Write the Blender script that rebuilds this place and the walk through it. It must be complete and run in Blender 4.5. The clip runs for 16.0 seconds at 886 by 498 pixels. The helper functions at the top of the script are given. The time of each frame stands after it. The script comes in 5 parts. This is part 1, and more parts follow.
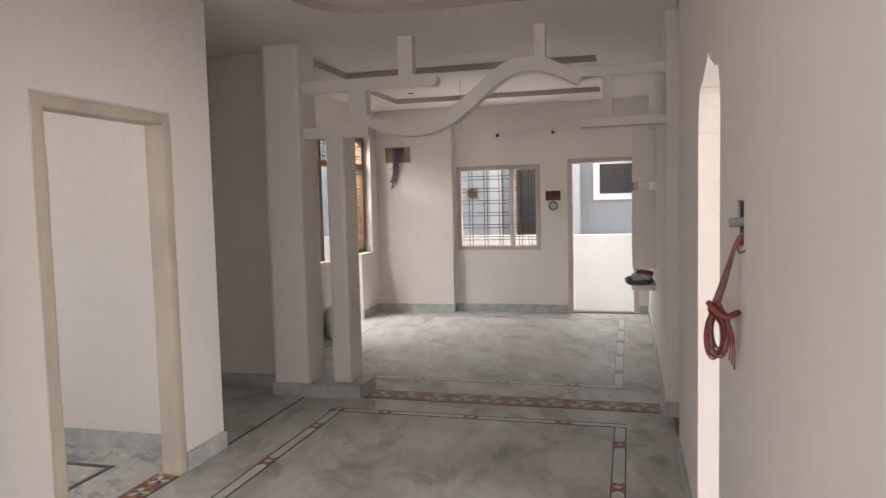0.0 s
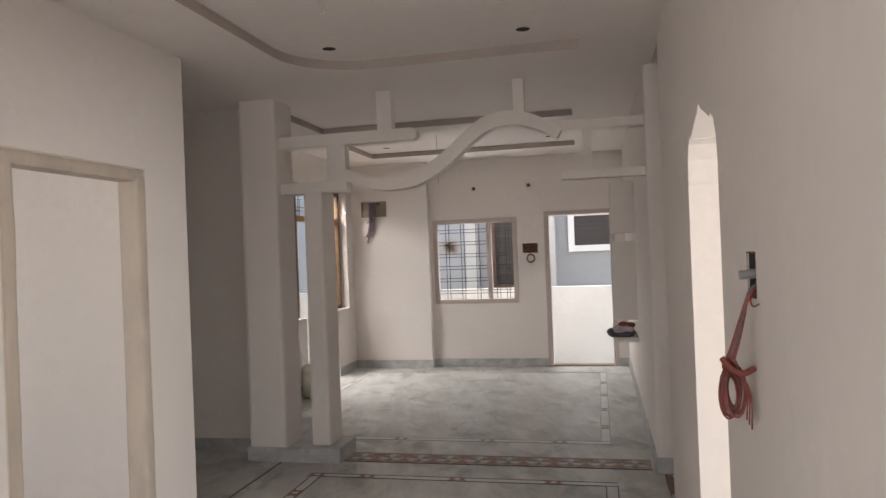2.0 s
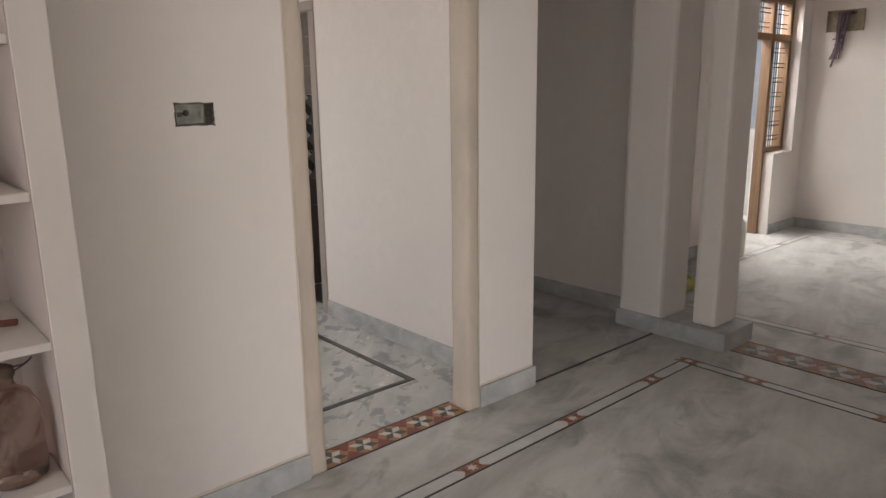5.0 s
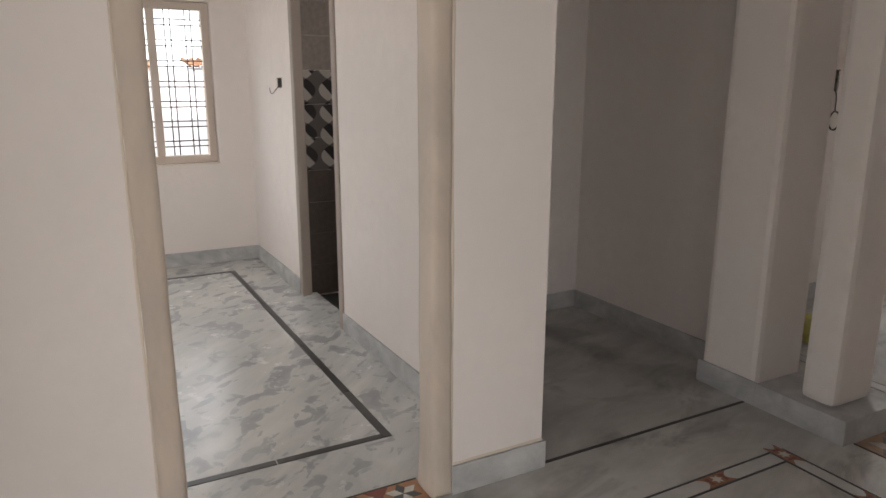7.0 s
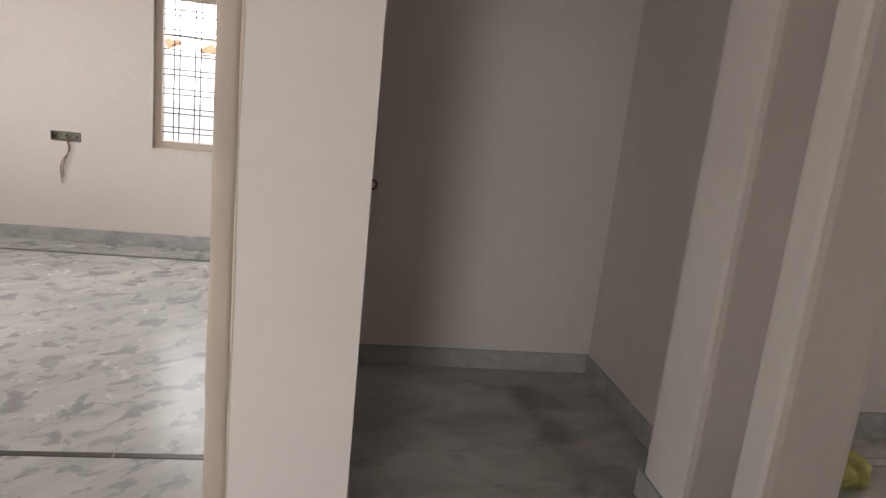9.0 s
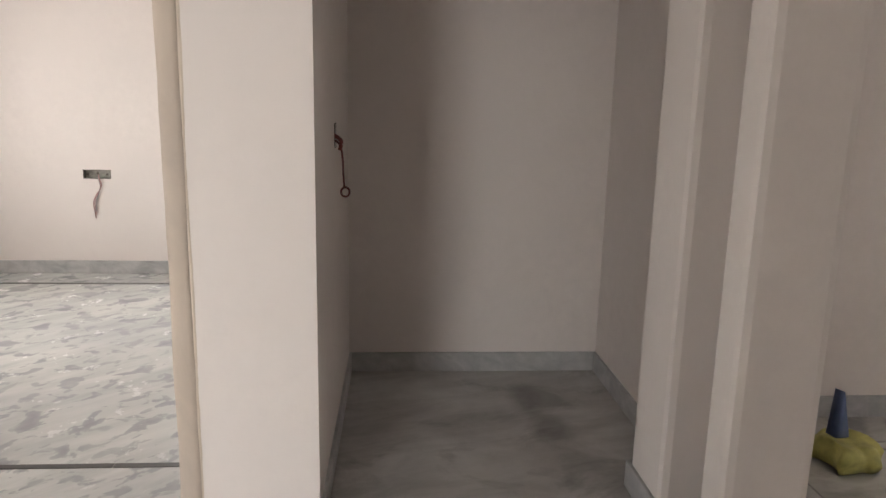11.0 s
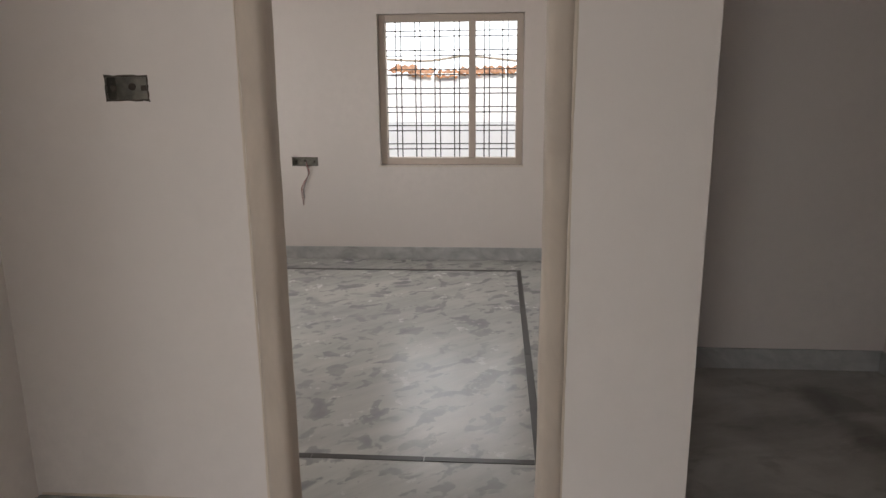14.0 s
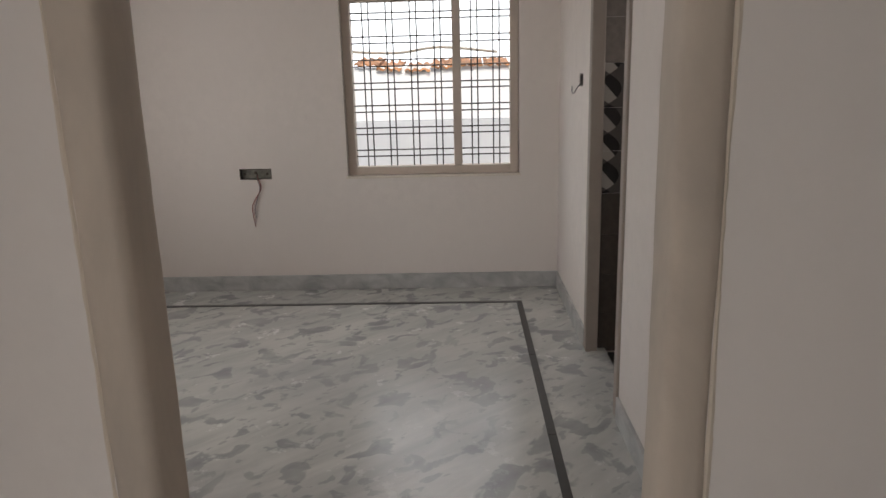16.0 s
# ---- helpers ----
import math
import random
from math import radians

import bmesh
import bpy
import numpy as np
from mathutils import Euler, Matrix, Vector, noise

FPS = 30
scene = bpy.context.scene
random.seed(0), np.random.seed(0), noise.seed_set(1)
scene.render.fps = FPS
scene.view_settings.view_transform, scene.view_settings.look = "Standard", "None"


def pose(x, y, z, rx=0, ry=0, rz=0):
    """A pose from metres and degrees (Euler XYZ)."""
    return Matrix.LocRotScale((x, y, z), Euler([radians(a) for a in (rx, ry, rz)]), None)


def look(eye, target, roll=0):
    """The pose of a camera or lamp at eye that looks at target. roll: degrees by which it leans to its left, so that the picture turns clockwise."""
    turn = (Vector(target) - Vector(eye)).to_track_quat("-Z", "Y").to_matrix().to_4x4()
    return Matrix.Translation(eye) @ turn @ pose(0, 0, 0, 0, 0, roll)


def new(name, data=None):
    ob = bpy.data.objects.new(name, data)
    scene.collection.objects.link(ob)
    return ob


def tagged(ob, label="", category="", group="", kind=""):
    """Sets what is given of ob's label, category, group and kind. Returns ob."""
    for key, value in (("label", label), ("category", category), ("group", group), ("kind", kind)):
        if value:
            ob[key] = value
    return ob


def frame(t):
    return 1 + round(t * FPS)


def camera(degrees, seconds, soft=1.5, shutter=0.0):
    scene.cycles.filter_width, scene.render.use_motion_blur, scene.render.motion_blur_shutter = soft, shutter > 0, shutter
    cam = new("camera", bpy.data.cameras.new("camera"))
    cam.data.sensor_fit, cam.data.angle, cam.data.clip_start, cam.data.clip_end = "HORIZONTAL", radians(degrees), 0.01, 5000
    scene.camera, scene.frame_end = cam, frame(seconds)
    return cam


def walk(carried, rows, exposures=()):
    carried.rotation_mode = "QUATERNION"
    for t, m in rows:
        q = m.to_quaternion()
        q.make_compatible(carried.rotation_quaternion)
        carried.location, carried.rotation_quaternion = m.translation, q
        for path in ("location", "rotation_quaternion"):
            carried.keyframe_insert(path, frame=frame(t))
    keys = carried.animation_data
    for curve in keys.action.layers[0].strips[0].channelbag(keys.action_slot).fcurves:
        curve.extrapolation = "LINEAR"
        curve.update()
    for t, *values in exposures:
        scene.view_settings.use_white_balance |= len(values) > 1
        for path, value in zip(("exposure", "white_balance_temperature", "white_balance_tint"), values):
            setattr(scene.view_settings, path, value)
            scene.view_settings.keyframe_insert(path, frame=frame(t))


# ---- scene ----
cam = camera(64.8, 16.0)
PATH = [
    (0, (-0.136, 0.222, 1.589), (-0.651, 2.149, 1.447), -1.4),
    (0.5, (-0.186, 0.175, 1.601), (-0.518, 2.146, 1.639), -1.9),
    (1, (-0.221, 0.156, 1.637), (-0.425, 2.143, 1.738), -1.6),
    (1.5, (-0.263, 0.158, 1.644), (-0.466, 2.147, 1.702), -2.2),
    (2, (-0.231, 0.3, 1.597), (-0.665, 2.253, 1.605), -2.2),
    (2.5, (-0.145, 0.493, 1.576), (-0.977, 2.308, 1.451), -2.8),
    (3, (-0.18, 0.613, 1.553), (-1.246, 2.292, 1.347), -2.8),
    (3.5, (-0.258, 0.743, 1.582), (-1.462, 2.326, 1.369), 0.3),
    (4, (-0.296, 0.943, 1.545), (-1.547, 2.473, 1.237), -1.6),
    (4.5, (-0.276, 1.208, 1.566), (-1.735, 2.536, 1.24), -1.3),
    (4.7, (-0.299, 1.308, 1.566), (-1.74, 2.632, 1.154), -0.9),
    (6.8, (-0.664, 2.56, 1.481), (-2.394, 3.469, 1.058), 1.7),
    (7, (-0.697, 2.643, 1.466), (-2.41, 3.567, 1.006), 0.1),
    (7.5, (-0.686, 2.939, 1.447), (-2.484, 3.7, 1.015), 1.8),
    (8, (-0.619, 3.272, 1.45), (-2.409, 4.051, 1.016), 1.7),
    (8.5, (-0.578, 3.661, 1.521), (-2.366, 4.464, 1.126), 6.0),
    (9, (-0.557, 4.055, 1.542), (-2.482, 4.367, 1.101), 6.0),
    (9.2, (-0.523, 4.223, 1.509), (-2.444, 4.383, 0.977), 6.1),
    (11.3, (-0.454, 4.416, 1.497), (-2.41, 4.556, 1.103), 0.9),
    (11.5, (-0.452, 4.396, 1.508), (-2.39, 4.453, 1.017), 0.7),
    (12, (-0.456, 4.3, 1.491), (-2.355, 4.064, 0.911), 0.5),
    (12.5, (-0.423, 4.058, 1.483), (-2.323, 3.718, 0.96), -2.3),
    (13, (-0.466, 3.859, 1.462), (-2.333, 3.421, 0.892), -1.0),
    (13.5, (-0.553, 3.687, 1.471), (-2.471, 3.375, 1.0), -1.0),
    (14, (-0.621, 3.543, 1.497), (-2.563, 3.39, 1.044), -0.5),
    (14.5, (-0.722, 3.386, 1.492), (-2.667, 3.343, 1.027), -0.9),
    (15, (-1.003, 3.383, 1.472), (-2.946, 3.308, 1.005), -1.2),
    (15.5, (-1.315, 3.42, 1.488), (-3.256, 3.262, 1.035), -1.5),
    (16, (-1.668, 3.378, 1.486), (-3.612, 3.308, 1.018), -1.5),
]
walk(cam, [(t, look(eye, target, roll)) for t, eye, target, roll in PATH], [(0.0, 1.21), (0.5, 1.11), (1.5, 1.09), (3.0, 1.16), (4.5, 1.06), (7.0, 1.0), (7.5, 0.9), (8.5, 1.07), (9.0, 1.28), (9.2, 1.38), (11.3, 1.7), (11.6, 1.68), (12.0, 1.47), (12.5, 1.18), (13.0, 0.78), (14.0, 0.51), (14.5, 0.41), (15.0, 0.4), (15.5, 0.3), (16.0, 0.24)])

# ---- world, sun, window light, added fill ----
world = bpy.data.worlds.new("sky")
scene.world = world
world.use_nodes = True
wn = world.node_tree.nodes
sky = wn.new("ShaderNodeTexSky")
sky.sky_type = "NISHITA"
sky.sun_disc = False
sky.sun_elevation = radians(42.6)
sky.sun_rotation = radians(84)
world.node_tree.links.new(sky.outputs[0], wn["Background"].inputs[0])
wn["Background"].inputs[1].default_value = 0.12

sun = new("sun", bpy.data.lights.new("sun", "SUN"))
sun.data.energy = 3.4
sun.data.angle = radians(0.6)
sun.data.color = (1.0, 0.95, 0.88)
sun.matrix_world = look((14, 1.5, 13), (0, 0, 0))


def area_lamp(name, place, target, w, h, watts, colour=(1.0, 0.962, 0.945)):
    """Area lamp: sky light at an opening, and the added fills."""
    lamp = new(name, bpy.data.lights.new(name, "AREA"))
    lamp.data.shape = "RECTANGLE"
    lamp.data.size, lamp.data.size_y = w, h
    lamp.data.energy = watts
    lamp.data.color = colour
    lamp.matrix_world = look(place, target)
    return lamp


area_lamp("light_bedroom_window", (-7.2, 3.13, 2.60), (-4.6, 3.13, 0.9), 1.3, 0.7, 22)
# Unseen south window, assumed from the evenly lit north wall.
area_lamp("light_bedroom_unseen_window", (-4.8, 0.5, 1.5), (-4.8, 3.0, 1.3), 1.5, 1.3, 15)
area_lamp("light_far_window", (-1.9, 10.36, 2.60), (-1.9, 7.0, 0.6), 1.3, 0.7, 23)
area_lamp("light_far_door", (-0.75, 10.30, 2.60), (-0.2, 8.6, 0.0), 0.9, 0.6, 22)
area_lamp("light_entrance", (-4.4, 8.5, 2.9), (-1.6, 8.0, 0.4), 1.7, 0.7, 74)
area_lamp("light_arch_room", (5.0, 2.4, 1.5), (-2.7, 3.9, 1.3), 4.2, 1.6, 162)
area_lamp("light_front_opening", (-1.2, -2.9, 1.5), (-1.2, 2.0, 1.4), 1.9, 1.9, 17)
# Fill lamp added below the sill to brighten the far ceiling.
area_lamp("fill_passage_bounce", (-1.9, 10.32, 0.50), (-1.9, 8.9, 3.0), 1.4, 0.5, 16)
# Two fills added out of view to lift the near hall walls.
area_lamp("fill_front_west", (-2.75, -1.3, 1.5), (0.0, -0.4, 1.5), 1.5, 1.5, 6.5)
area_lamp("fill_front_east", (0.22, -1.5, 1.5), (-2.5, 0.2, 1.5), 1.3, 1.5, 11)
# Fill added so the washroom tiles are not black; its vent is unseen.
area_lamp("fill_washroom", (-4.95, 5.95, 2.1), (-4.95, 4.5, 1.2), 0.45, 0.35, 4)

# ---- materials ----


def material(name):
    m = bpy.data.materials.new(name)
    m.use_nodes = True
    nt = m.node_tree
    return m, nt, nt.nodes["Principled BSDF"]


def coords(nt, scale=(1, 1, 1), turn=(0, 0, 0), world_space=True):
    """Places turned first and then stretched along the turned axes."""
    geo = nt.nodes.new("ShaderNodeNewGeometry" if world_space else "ShaderNodeTexCoord")
    out = geo.outputs["Position" if world_space else "Object"]
    for key, value in (("Rotation", turn), ("Scale", scale)):
        mp = nt.nodes.new("ShaderNodeMapping")
        mp.inputs[key].default_value = value
        nt.links.new(out, mp.inputs["Vector"])
        out = mp.outputs["Vector"]
    return out


def noise_tex(nt, vec, scale, detail=4.0, rough=0.55, distortion=0.0):
    n = nt.nodes.new("ShaderNodeTexNoise")
    n.inputs["Scale"].default_value = scale
    n.inputs["Detail"].default_value = detail
    n.inputs["Roughness"].default_value = rough
    n.inputs["Distortion"].default_value = distortion
    nt.links.new(vec, n.inputs["Vector"])
    return n.outputs["Fac"]


def ramp(nt, fac, stops):
    r = nt.nodes.new("ShaderNodeValToRGB")
    els = r.color_ramp.elements
    while len(els) < len(stops):
        els.new(0.5)
    for e, (p, c) in zip(els, stops):
        e.position = p
        e.color = (*c, 1) if len(c) == 3 else c
    nt.links.new(fac, r.inputs["Fac"])
    return r.outputs["Color"]


def mix(nt, fac, a, b, kind="MIX"):
    m = nt.nodes.new("ShaderNodeMix")
    m.data_type = "RGBA"
    m.blend_type = kind
    for key, v in ((0, fac), (6, a), (7, b)):
        if isinstance(v, (int, float)):
            m.inputs[key].default_value = v
        elif isinstance(v, tuple):
            m.inputs[key].default_value = (*v, 1)
        else:
            nt.links.new(v, m.inputs[key])
    return m.outputs[2]


def bump(nt, bsdf, height, strength, distance):
    b = nt.nodes.new("ShaderNodeBump")
    b.inputs["Strength"].default_value = strength
    b.inputs["Distance"].default_value = distance
    nt.links.new(height, b.inputs["Height"])
    nt.links.new(b.outputs["Normal"], bsdf.inputs["Normal"])


def scaled(nt, value, k):
    m = nt.nodes.new("ShaderNodeMath")
    m.operation = "MULTIPLY"
    m.inputs[1].default_value = k
    nt.links.new(value, m.inputs[0])
    return m.outputs[0]


def g(v):
    return (v, v, v)


def paint(name, colour, vary=0.05, rough=0.75, relief=0.25):
    """Wall paint on trowelled plaster: broad tone drift, fine roller grain, a few scuffs."""
    m, nt, bsdf = material(name)
    vec = coords(nt)
    broad = noise_tex(nt, vec, 0.9, 5)
    fine = noise_tex(nt, vec, 60, 3)
    c = ramp(nt, broad, [(0.3, tuple(v * (1 - vary) for v in colour)), (0.7, tuple(min(1, v * (1 + vary * 0.5)) for v in colour))])
    mottle = noise_tex(nt, vec, 14, 6, 0.7)
    c = mix(nt, ramp(nt, mottle, [(0.38, g(0.0)), (0.68, g(1.0))]), c, tuple(v * 0.955 for v in colour))
    scuff = ramp(nt, noise_tex(nt, coords(nt, (1, 1, 0.35)), 7, 6, 0.7), [(0.66, g(0.0)), (0.8, g(0.16))])
    c = mix(nt, scuff, c, tuple(v * 0.8 for v in colour))
    nt.links.new(c, bsdf.inputs["Base Color"])
    bsdf.inputs["Roughness"].default_value = rough
    bsdf.inputs["Specular IOR Level"].default_value = 0.3
    both = mix(nt, 0.4, broad, fine)
    bump(nt, bsdf, both, relief, 0.004)
    return m


WALL = paint("wall_paint", (0.797, 0.739, 0.696), 0.06)
# Pinkish niche coat, darkened so its colour carries the shade inside.
NICHE_SHADE = paint("pinkish_niche_shade", (0.54, 0.465, 0.43), 0.08)
# Tray rims darker than the ceiling: backlit shade put into their colour.
RIM = paint("tray_rim_shade", (0.46, 0.40, 0.365), 0.1)
CEIL = paint("ceiling_paint", (0.82, 0.765, 0.73), 0.03)
PLASTER = paint("plaster_white", (0.80, 0.745, 0.70), 0.03)
OUTWALL = paint("outside_whitewash", (0.80, 0.79, 0.77), 0.08)
WEATHERED = paint("weathered_whitewash", (0.52, 0.515, 0.50), 0.12)
OUTBLUE = paint("outside_pale_blue", (0.37, 0.385, 0.40), 0.08)
GREYWASH = paint("grey_whitewash", (0.50, 0.505, 0.515), 0.1)


def putty(name, colour):
    """Frame coat of putty and primer: upright smears of grey and yellow."""
    m, nt, bsdf = material(name)
    n1 = noise_tex(nt, coords(nt, (1, 1, 0.4)), 4.5, 7, 0.65, 0.8)
    n2 = noise_tex(nt, coords(nt, (1, 1, 0.5)), 3, 5, 0.6)
    c = ramp(nt, n1, [(0.3, tuple(v * 0.86 for v in colour)), (0.5, colour), (0.72, tuple(min(1, v * 1.12) for v in colour))])
    c = mix(nt, ramp(nt, n2, [(0.5, g(0)), (0.68, g(0.55))]), c, (0.40, 0.35, 0.30))
    nt.links.new(c, bsdf.inputs["Base Color"])
    bsdf.inputs["Roughness"].default_value = 0.65
    bump(nt, bsdf, n1, 0.4, 0.004)
    return m


FRAME = putty("primed_frame", (0.545, 0.465, 0.385))
BEAD = paint("plaster_bead", (0.70, 0.61, 0.505), 0.1)
SILL = paint("sill_cream", (0.76, 0.69, 0.61), 0.08)


def marble_hall(name):
    """Grey polished marble with soft brushed clouding along one way."""
    m, nt, bsdf = material(name)
    way = (0, 0, radians(-106))
    cloud = noise_tex(nt, coords(nt, (0.6, 1, 1), way), 2.9, 7, 0.62, 0.6)
    streak = noise_tex(nt, coords(nt, (0.13, 1, 1), way), 8, 6, 0.6, 0.25)
    spots = noise_tex(nt, coords(nt, (0.7, 1, 1), way), 2.8, 6, 0.62, 0.7)
    brush = noise_tex(nt, coords(nt, (0.13, 1, 1), way), 11, 6, 0.6, 0.5)
    c = ramp(nt, cloud, [(0.28, (0.312, 0.303, 0.283)), (0.50, (0.497, 0.484, 0.456)), (0.70, (0.685, 0.672, 0.638))])
    c = mix(nt, 0.25, c, ramp(nt, streak, [(0.3, (0.33, 0.335, 0.325)), (0.68, (0.62, 0.62, 0.60))]))
    c = mix(nt, ramp(nt, brush, [(0.48, g(0)), (0.72, g(0.34))]), c, (0.67, 0.668, 0.645))
    c = mix(nt, ramp(nt, spots, [(0.53, g(0)), (0.66, g(0.65))]), c, (0.22, 0.216, 0.202))
    # two long dark water marks in the alcove
    for cx, cy, a, b in ((-3.86, 5.10, 0.24, 0.10), (-3.52, 5.17, 0.20, 0.12)):
        v = coords(nt)
        for op, val in (("SUBTRACT", (cx, cy, 0)), ("DIVIDE", (a, b, 1))):
            k = nt.nodes.new("ShaderNodeVectorMath")
            k.operation = op
            nt.links.new(v, k.inputs[0])
            k.inputs[1].default_value = val
            v = k.outputs[0]
        k = nt.nodes.new("ShaderNodeVectorMath")
        k.operation = "LENGTH"
        nt.links.new(v, k.inputs[0])
        d = nt.nodes.new("ShaderNodeMath")
        d.operation = "ADD"
        nt.links.new(k.outputs["Value"], d.inputs[0])
        nt.links.new(noise_tex(nt, coords(nt), 7, 5, 0.6), d.inputs[1])
        c = mix(nt, ramp(nt, scaled(nt, d.outputs[0], 0.5), [(0.45, g(0.6)), (0.78, g(0.0))]), c, (0.17, 0.16, 0.145))
    nt.links.new(c, bsdf.inputs["Base Color"])
    dust = noise_tex(nt, coords(nt), 4, 6, 0.7)
    nt.links.new(ramp(nt, dust, [(0.3, g(0.26)), (0.75, g(0.55))]), bsdf.inputs["Roughness"])
    bsdf.inputs["Specular IOR Level"].default_value = 0.4
    return m


def marble_bedroom(name):
    """Pale marble with sharp-edged grey flecks drawn out along one way."""
    m, nt, bsdf = material(name)
    way = (0, 0, radians(46))
    patch = noise_tex(nt, coords(nt, (0.82, 1, 1), way), 7.2, 3.2, 0.5, 0.6)
    small = noise_tex(nt, coords(nt, (0.6, 1, 1), way), 16, 3, 0.5, 0.3)
    under = noise_tex(nt, coords(nt, (0.3, 1, 1), way), 4.0, 7, 0.6, 0.9)
    feather = noise_tex(nt, coords(nt, (0.16, 1, 1), way), 13, 6, 0.6, 0.5)
    broad = noise_tex(nt, coords(nt), 1.7, 3)
    fade = ramp(nt, noise_tex(nt, coords(nt), 2.3, 3), [(0.34, g(0.45)), (0.56, g(1.0))])
    c = ramp(nt, under, [(0.3, (0.43, 0.44, 0.425)), (0.5, (0.535, 0.545, 0.52)), (0.68, (0.63, 0.635, 0.60))])
    c = mix(nt, ramp(nt, feather, [(0.46, g(0)), (0.7, g(0.5))]), c, (0.68, 0.68, 0.645))
    c = mix(nt, mix(nt, 1.0, ramp(nt, patch, [(0.545, g(0)), (0.58, g(0.68)), (0.7, g(0.9))]), fade, "MULTIPLY"), c, (0.275, 0.285, 0.29))
    c = mix(nt, mix(nt, 1.0, ramp(nt, small, [(0.62, g(0)), (0.65, g(0.65))]), fade, "MULTIPLY"), c, (0.31, 0.32, 0.325))
    c = mix(nt, ramp(nt, broad, [(0.44, g(0)), (0.7, g(0.35))]), c, (0.44, 0.445, 0.455))
    nt.links.new(c, bsdf.inputs["Base Color"])
    dust = noise_tex(nt, coords(nt), 5, 6, 0.7)
    nt.links.new(ramp(nt, dust, [(0.3, g(0.19)), (0.75, g(0.31))]), bsdf.inputs["Roughness"])
    bsdf.inputs["Specular IOR Level"].default_value = 0.5
    return m


MARBLE = marble_hall("grey_marble")
MARBLE_BED = marble_bedroom("flecked_marble")


def skirting_stone(name):
    m, nt, bsdf = material(name)
    cloud = noise_tex(nt, coords(nt, (1, 1, 1.5), (0.4, 0.2, 0.5)), 6, 7, 0.6, 0.5)
    c = ramp(nt, cloud, [(0.3, (0.335, 0.34, 0.335)), (0.55, (0.475, 0.476, 0.465)), (0.75, (0.60, 0.595, 0.58))])
    nt.links.new(c, bsdf.inputs["Base Color"])
    bsdf.inputs["Roughness"].default_value = 0.4
    return m


SKIRT = skirting_stone("skirting_marble")


def plain(name, colour, rough=0.6, metal=0.0, vary=0.12, scale=30):
    m, nt, bsdf = material(name)
    n = noise_tex(nt, coords(nt, world_space=False), scale, 4)
    c = ramp(nt, n, [(0.3, tuple(v * (1 - vary) for v in colour)), (0.7, tuple(min(1, v * (1 + vary)) for v in colour))])
    nt.links.new(c, bsdf.inputs["Base Color"])
    bsdf.inputs["Roughness"].default_value = rough
    bsdf.inputs["Metallic"].default_value = metal
    return m


BLACK_STONE = plain("black_stone", (0.045, 0.045, 0.042), 0.35)
RED_STONE = plain("red_stone", (0.22, 0.065, 0.045), 0.4)
OCHRE_STONE = plain("ochre_stone", (0.38, 0.195, 0.095), 0.4)
WHITE_STONE = plain("white_stone", (0.60, 0.58, 0.52), 0.4)
DARK_STONE = plain("dark_green_stone", (0.075, 0.085, 0.08), 0.4)
IRON = plain("grille_iron", (0.05, 0.045, 0.042), 0.5, 0.6)
BOX_METAL = plain("box_metal", (0.22, 0.21, 0.18), 0.5, 0.5, 0.3)
# Dark tone of mortar rims and lugs; also painted shade in small holes.
HOLE = plain("chased_hole", (0.09, 0.075, 0.06), 0.95, 0, 0.4)
WIRE_RED = plain("red_wire", (0.24, 0.06, 0.048), 0.5, 0, 0.3)
WIRE_GREY = plain("grey_wire", (0.16, 0.14, 0.15), 0.45)
WIRE_DARK = plain("dark_wire", (0.07, 0.05, 0.06), 0.45)

# ---- mesh tools ----


def mesh_ob(name, bm, mat, parent=None):
    me = bpy.data.meshes.new(name)
    bm.normal_update()
    bm.to_mesh(me)
    bm.free()
    me.materials.append(mat)
    ob = new(name, me)
    if parent is not None:
        ob.parent = parent
    return ob


def part(name, bm, mat, parent, label=""):
    return tagged(mesh_ob(name, bm, mat, parent), label)


def structure(name, bm, mat, label, category):
    return tagged(mesh_ob(name, bm, mat), label, category, kind="structure")


def add_box(bm, lo, hi, bevel=0.0):
    r = bmesh.ops.create_cube(bm, size=1.0)
    vs = r["verts"]
    c = [(a + b) / 2 for a, b in zip(lo, hi)]
    s = [abs(b - a) for a, b in zip(lo, hi)]
    for v in vs:
        v.co = Vector((c[0] + v.co.x * s[0], c[1] + v.co.y * s[1], c[2] + v.co.z * s[2]))
    if bevel:
        es = list({e for v in vs for e in v.link_edges})
        bmesh.ops.bevel(bm, geom=es, offset=bevel, segments=2, profile=0.6, affect="EDGES")
    return bm


def box(lo, hi, bevel=0.0):
    return add_box(bmesh.new(), lo, hi, bevel)


def smooth(ob):
    for p in ob.data.polygons:
        p.use_smooth = True
    return ob


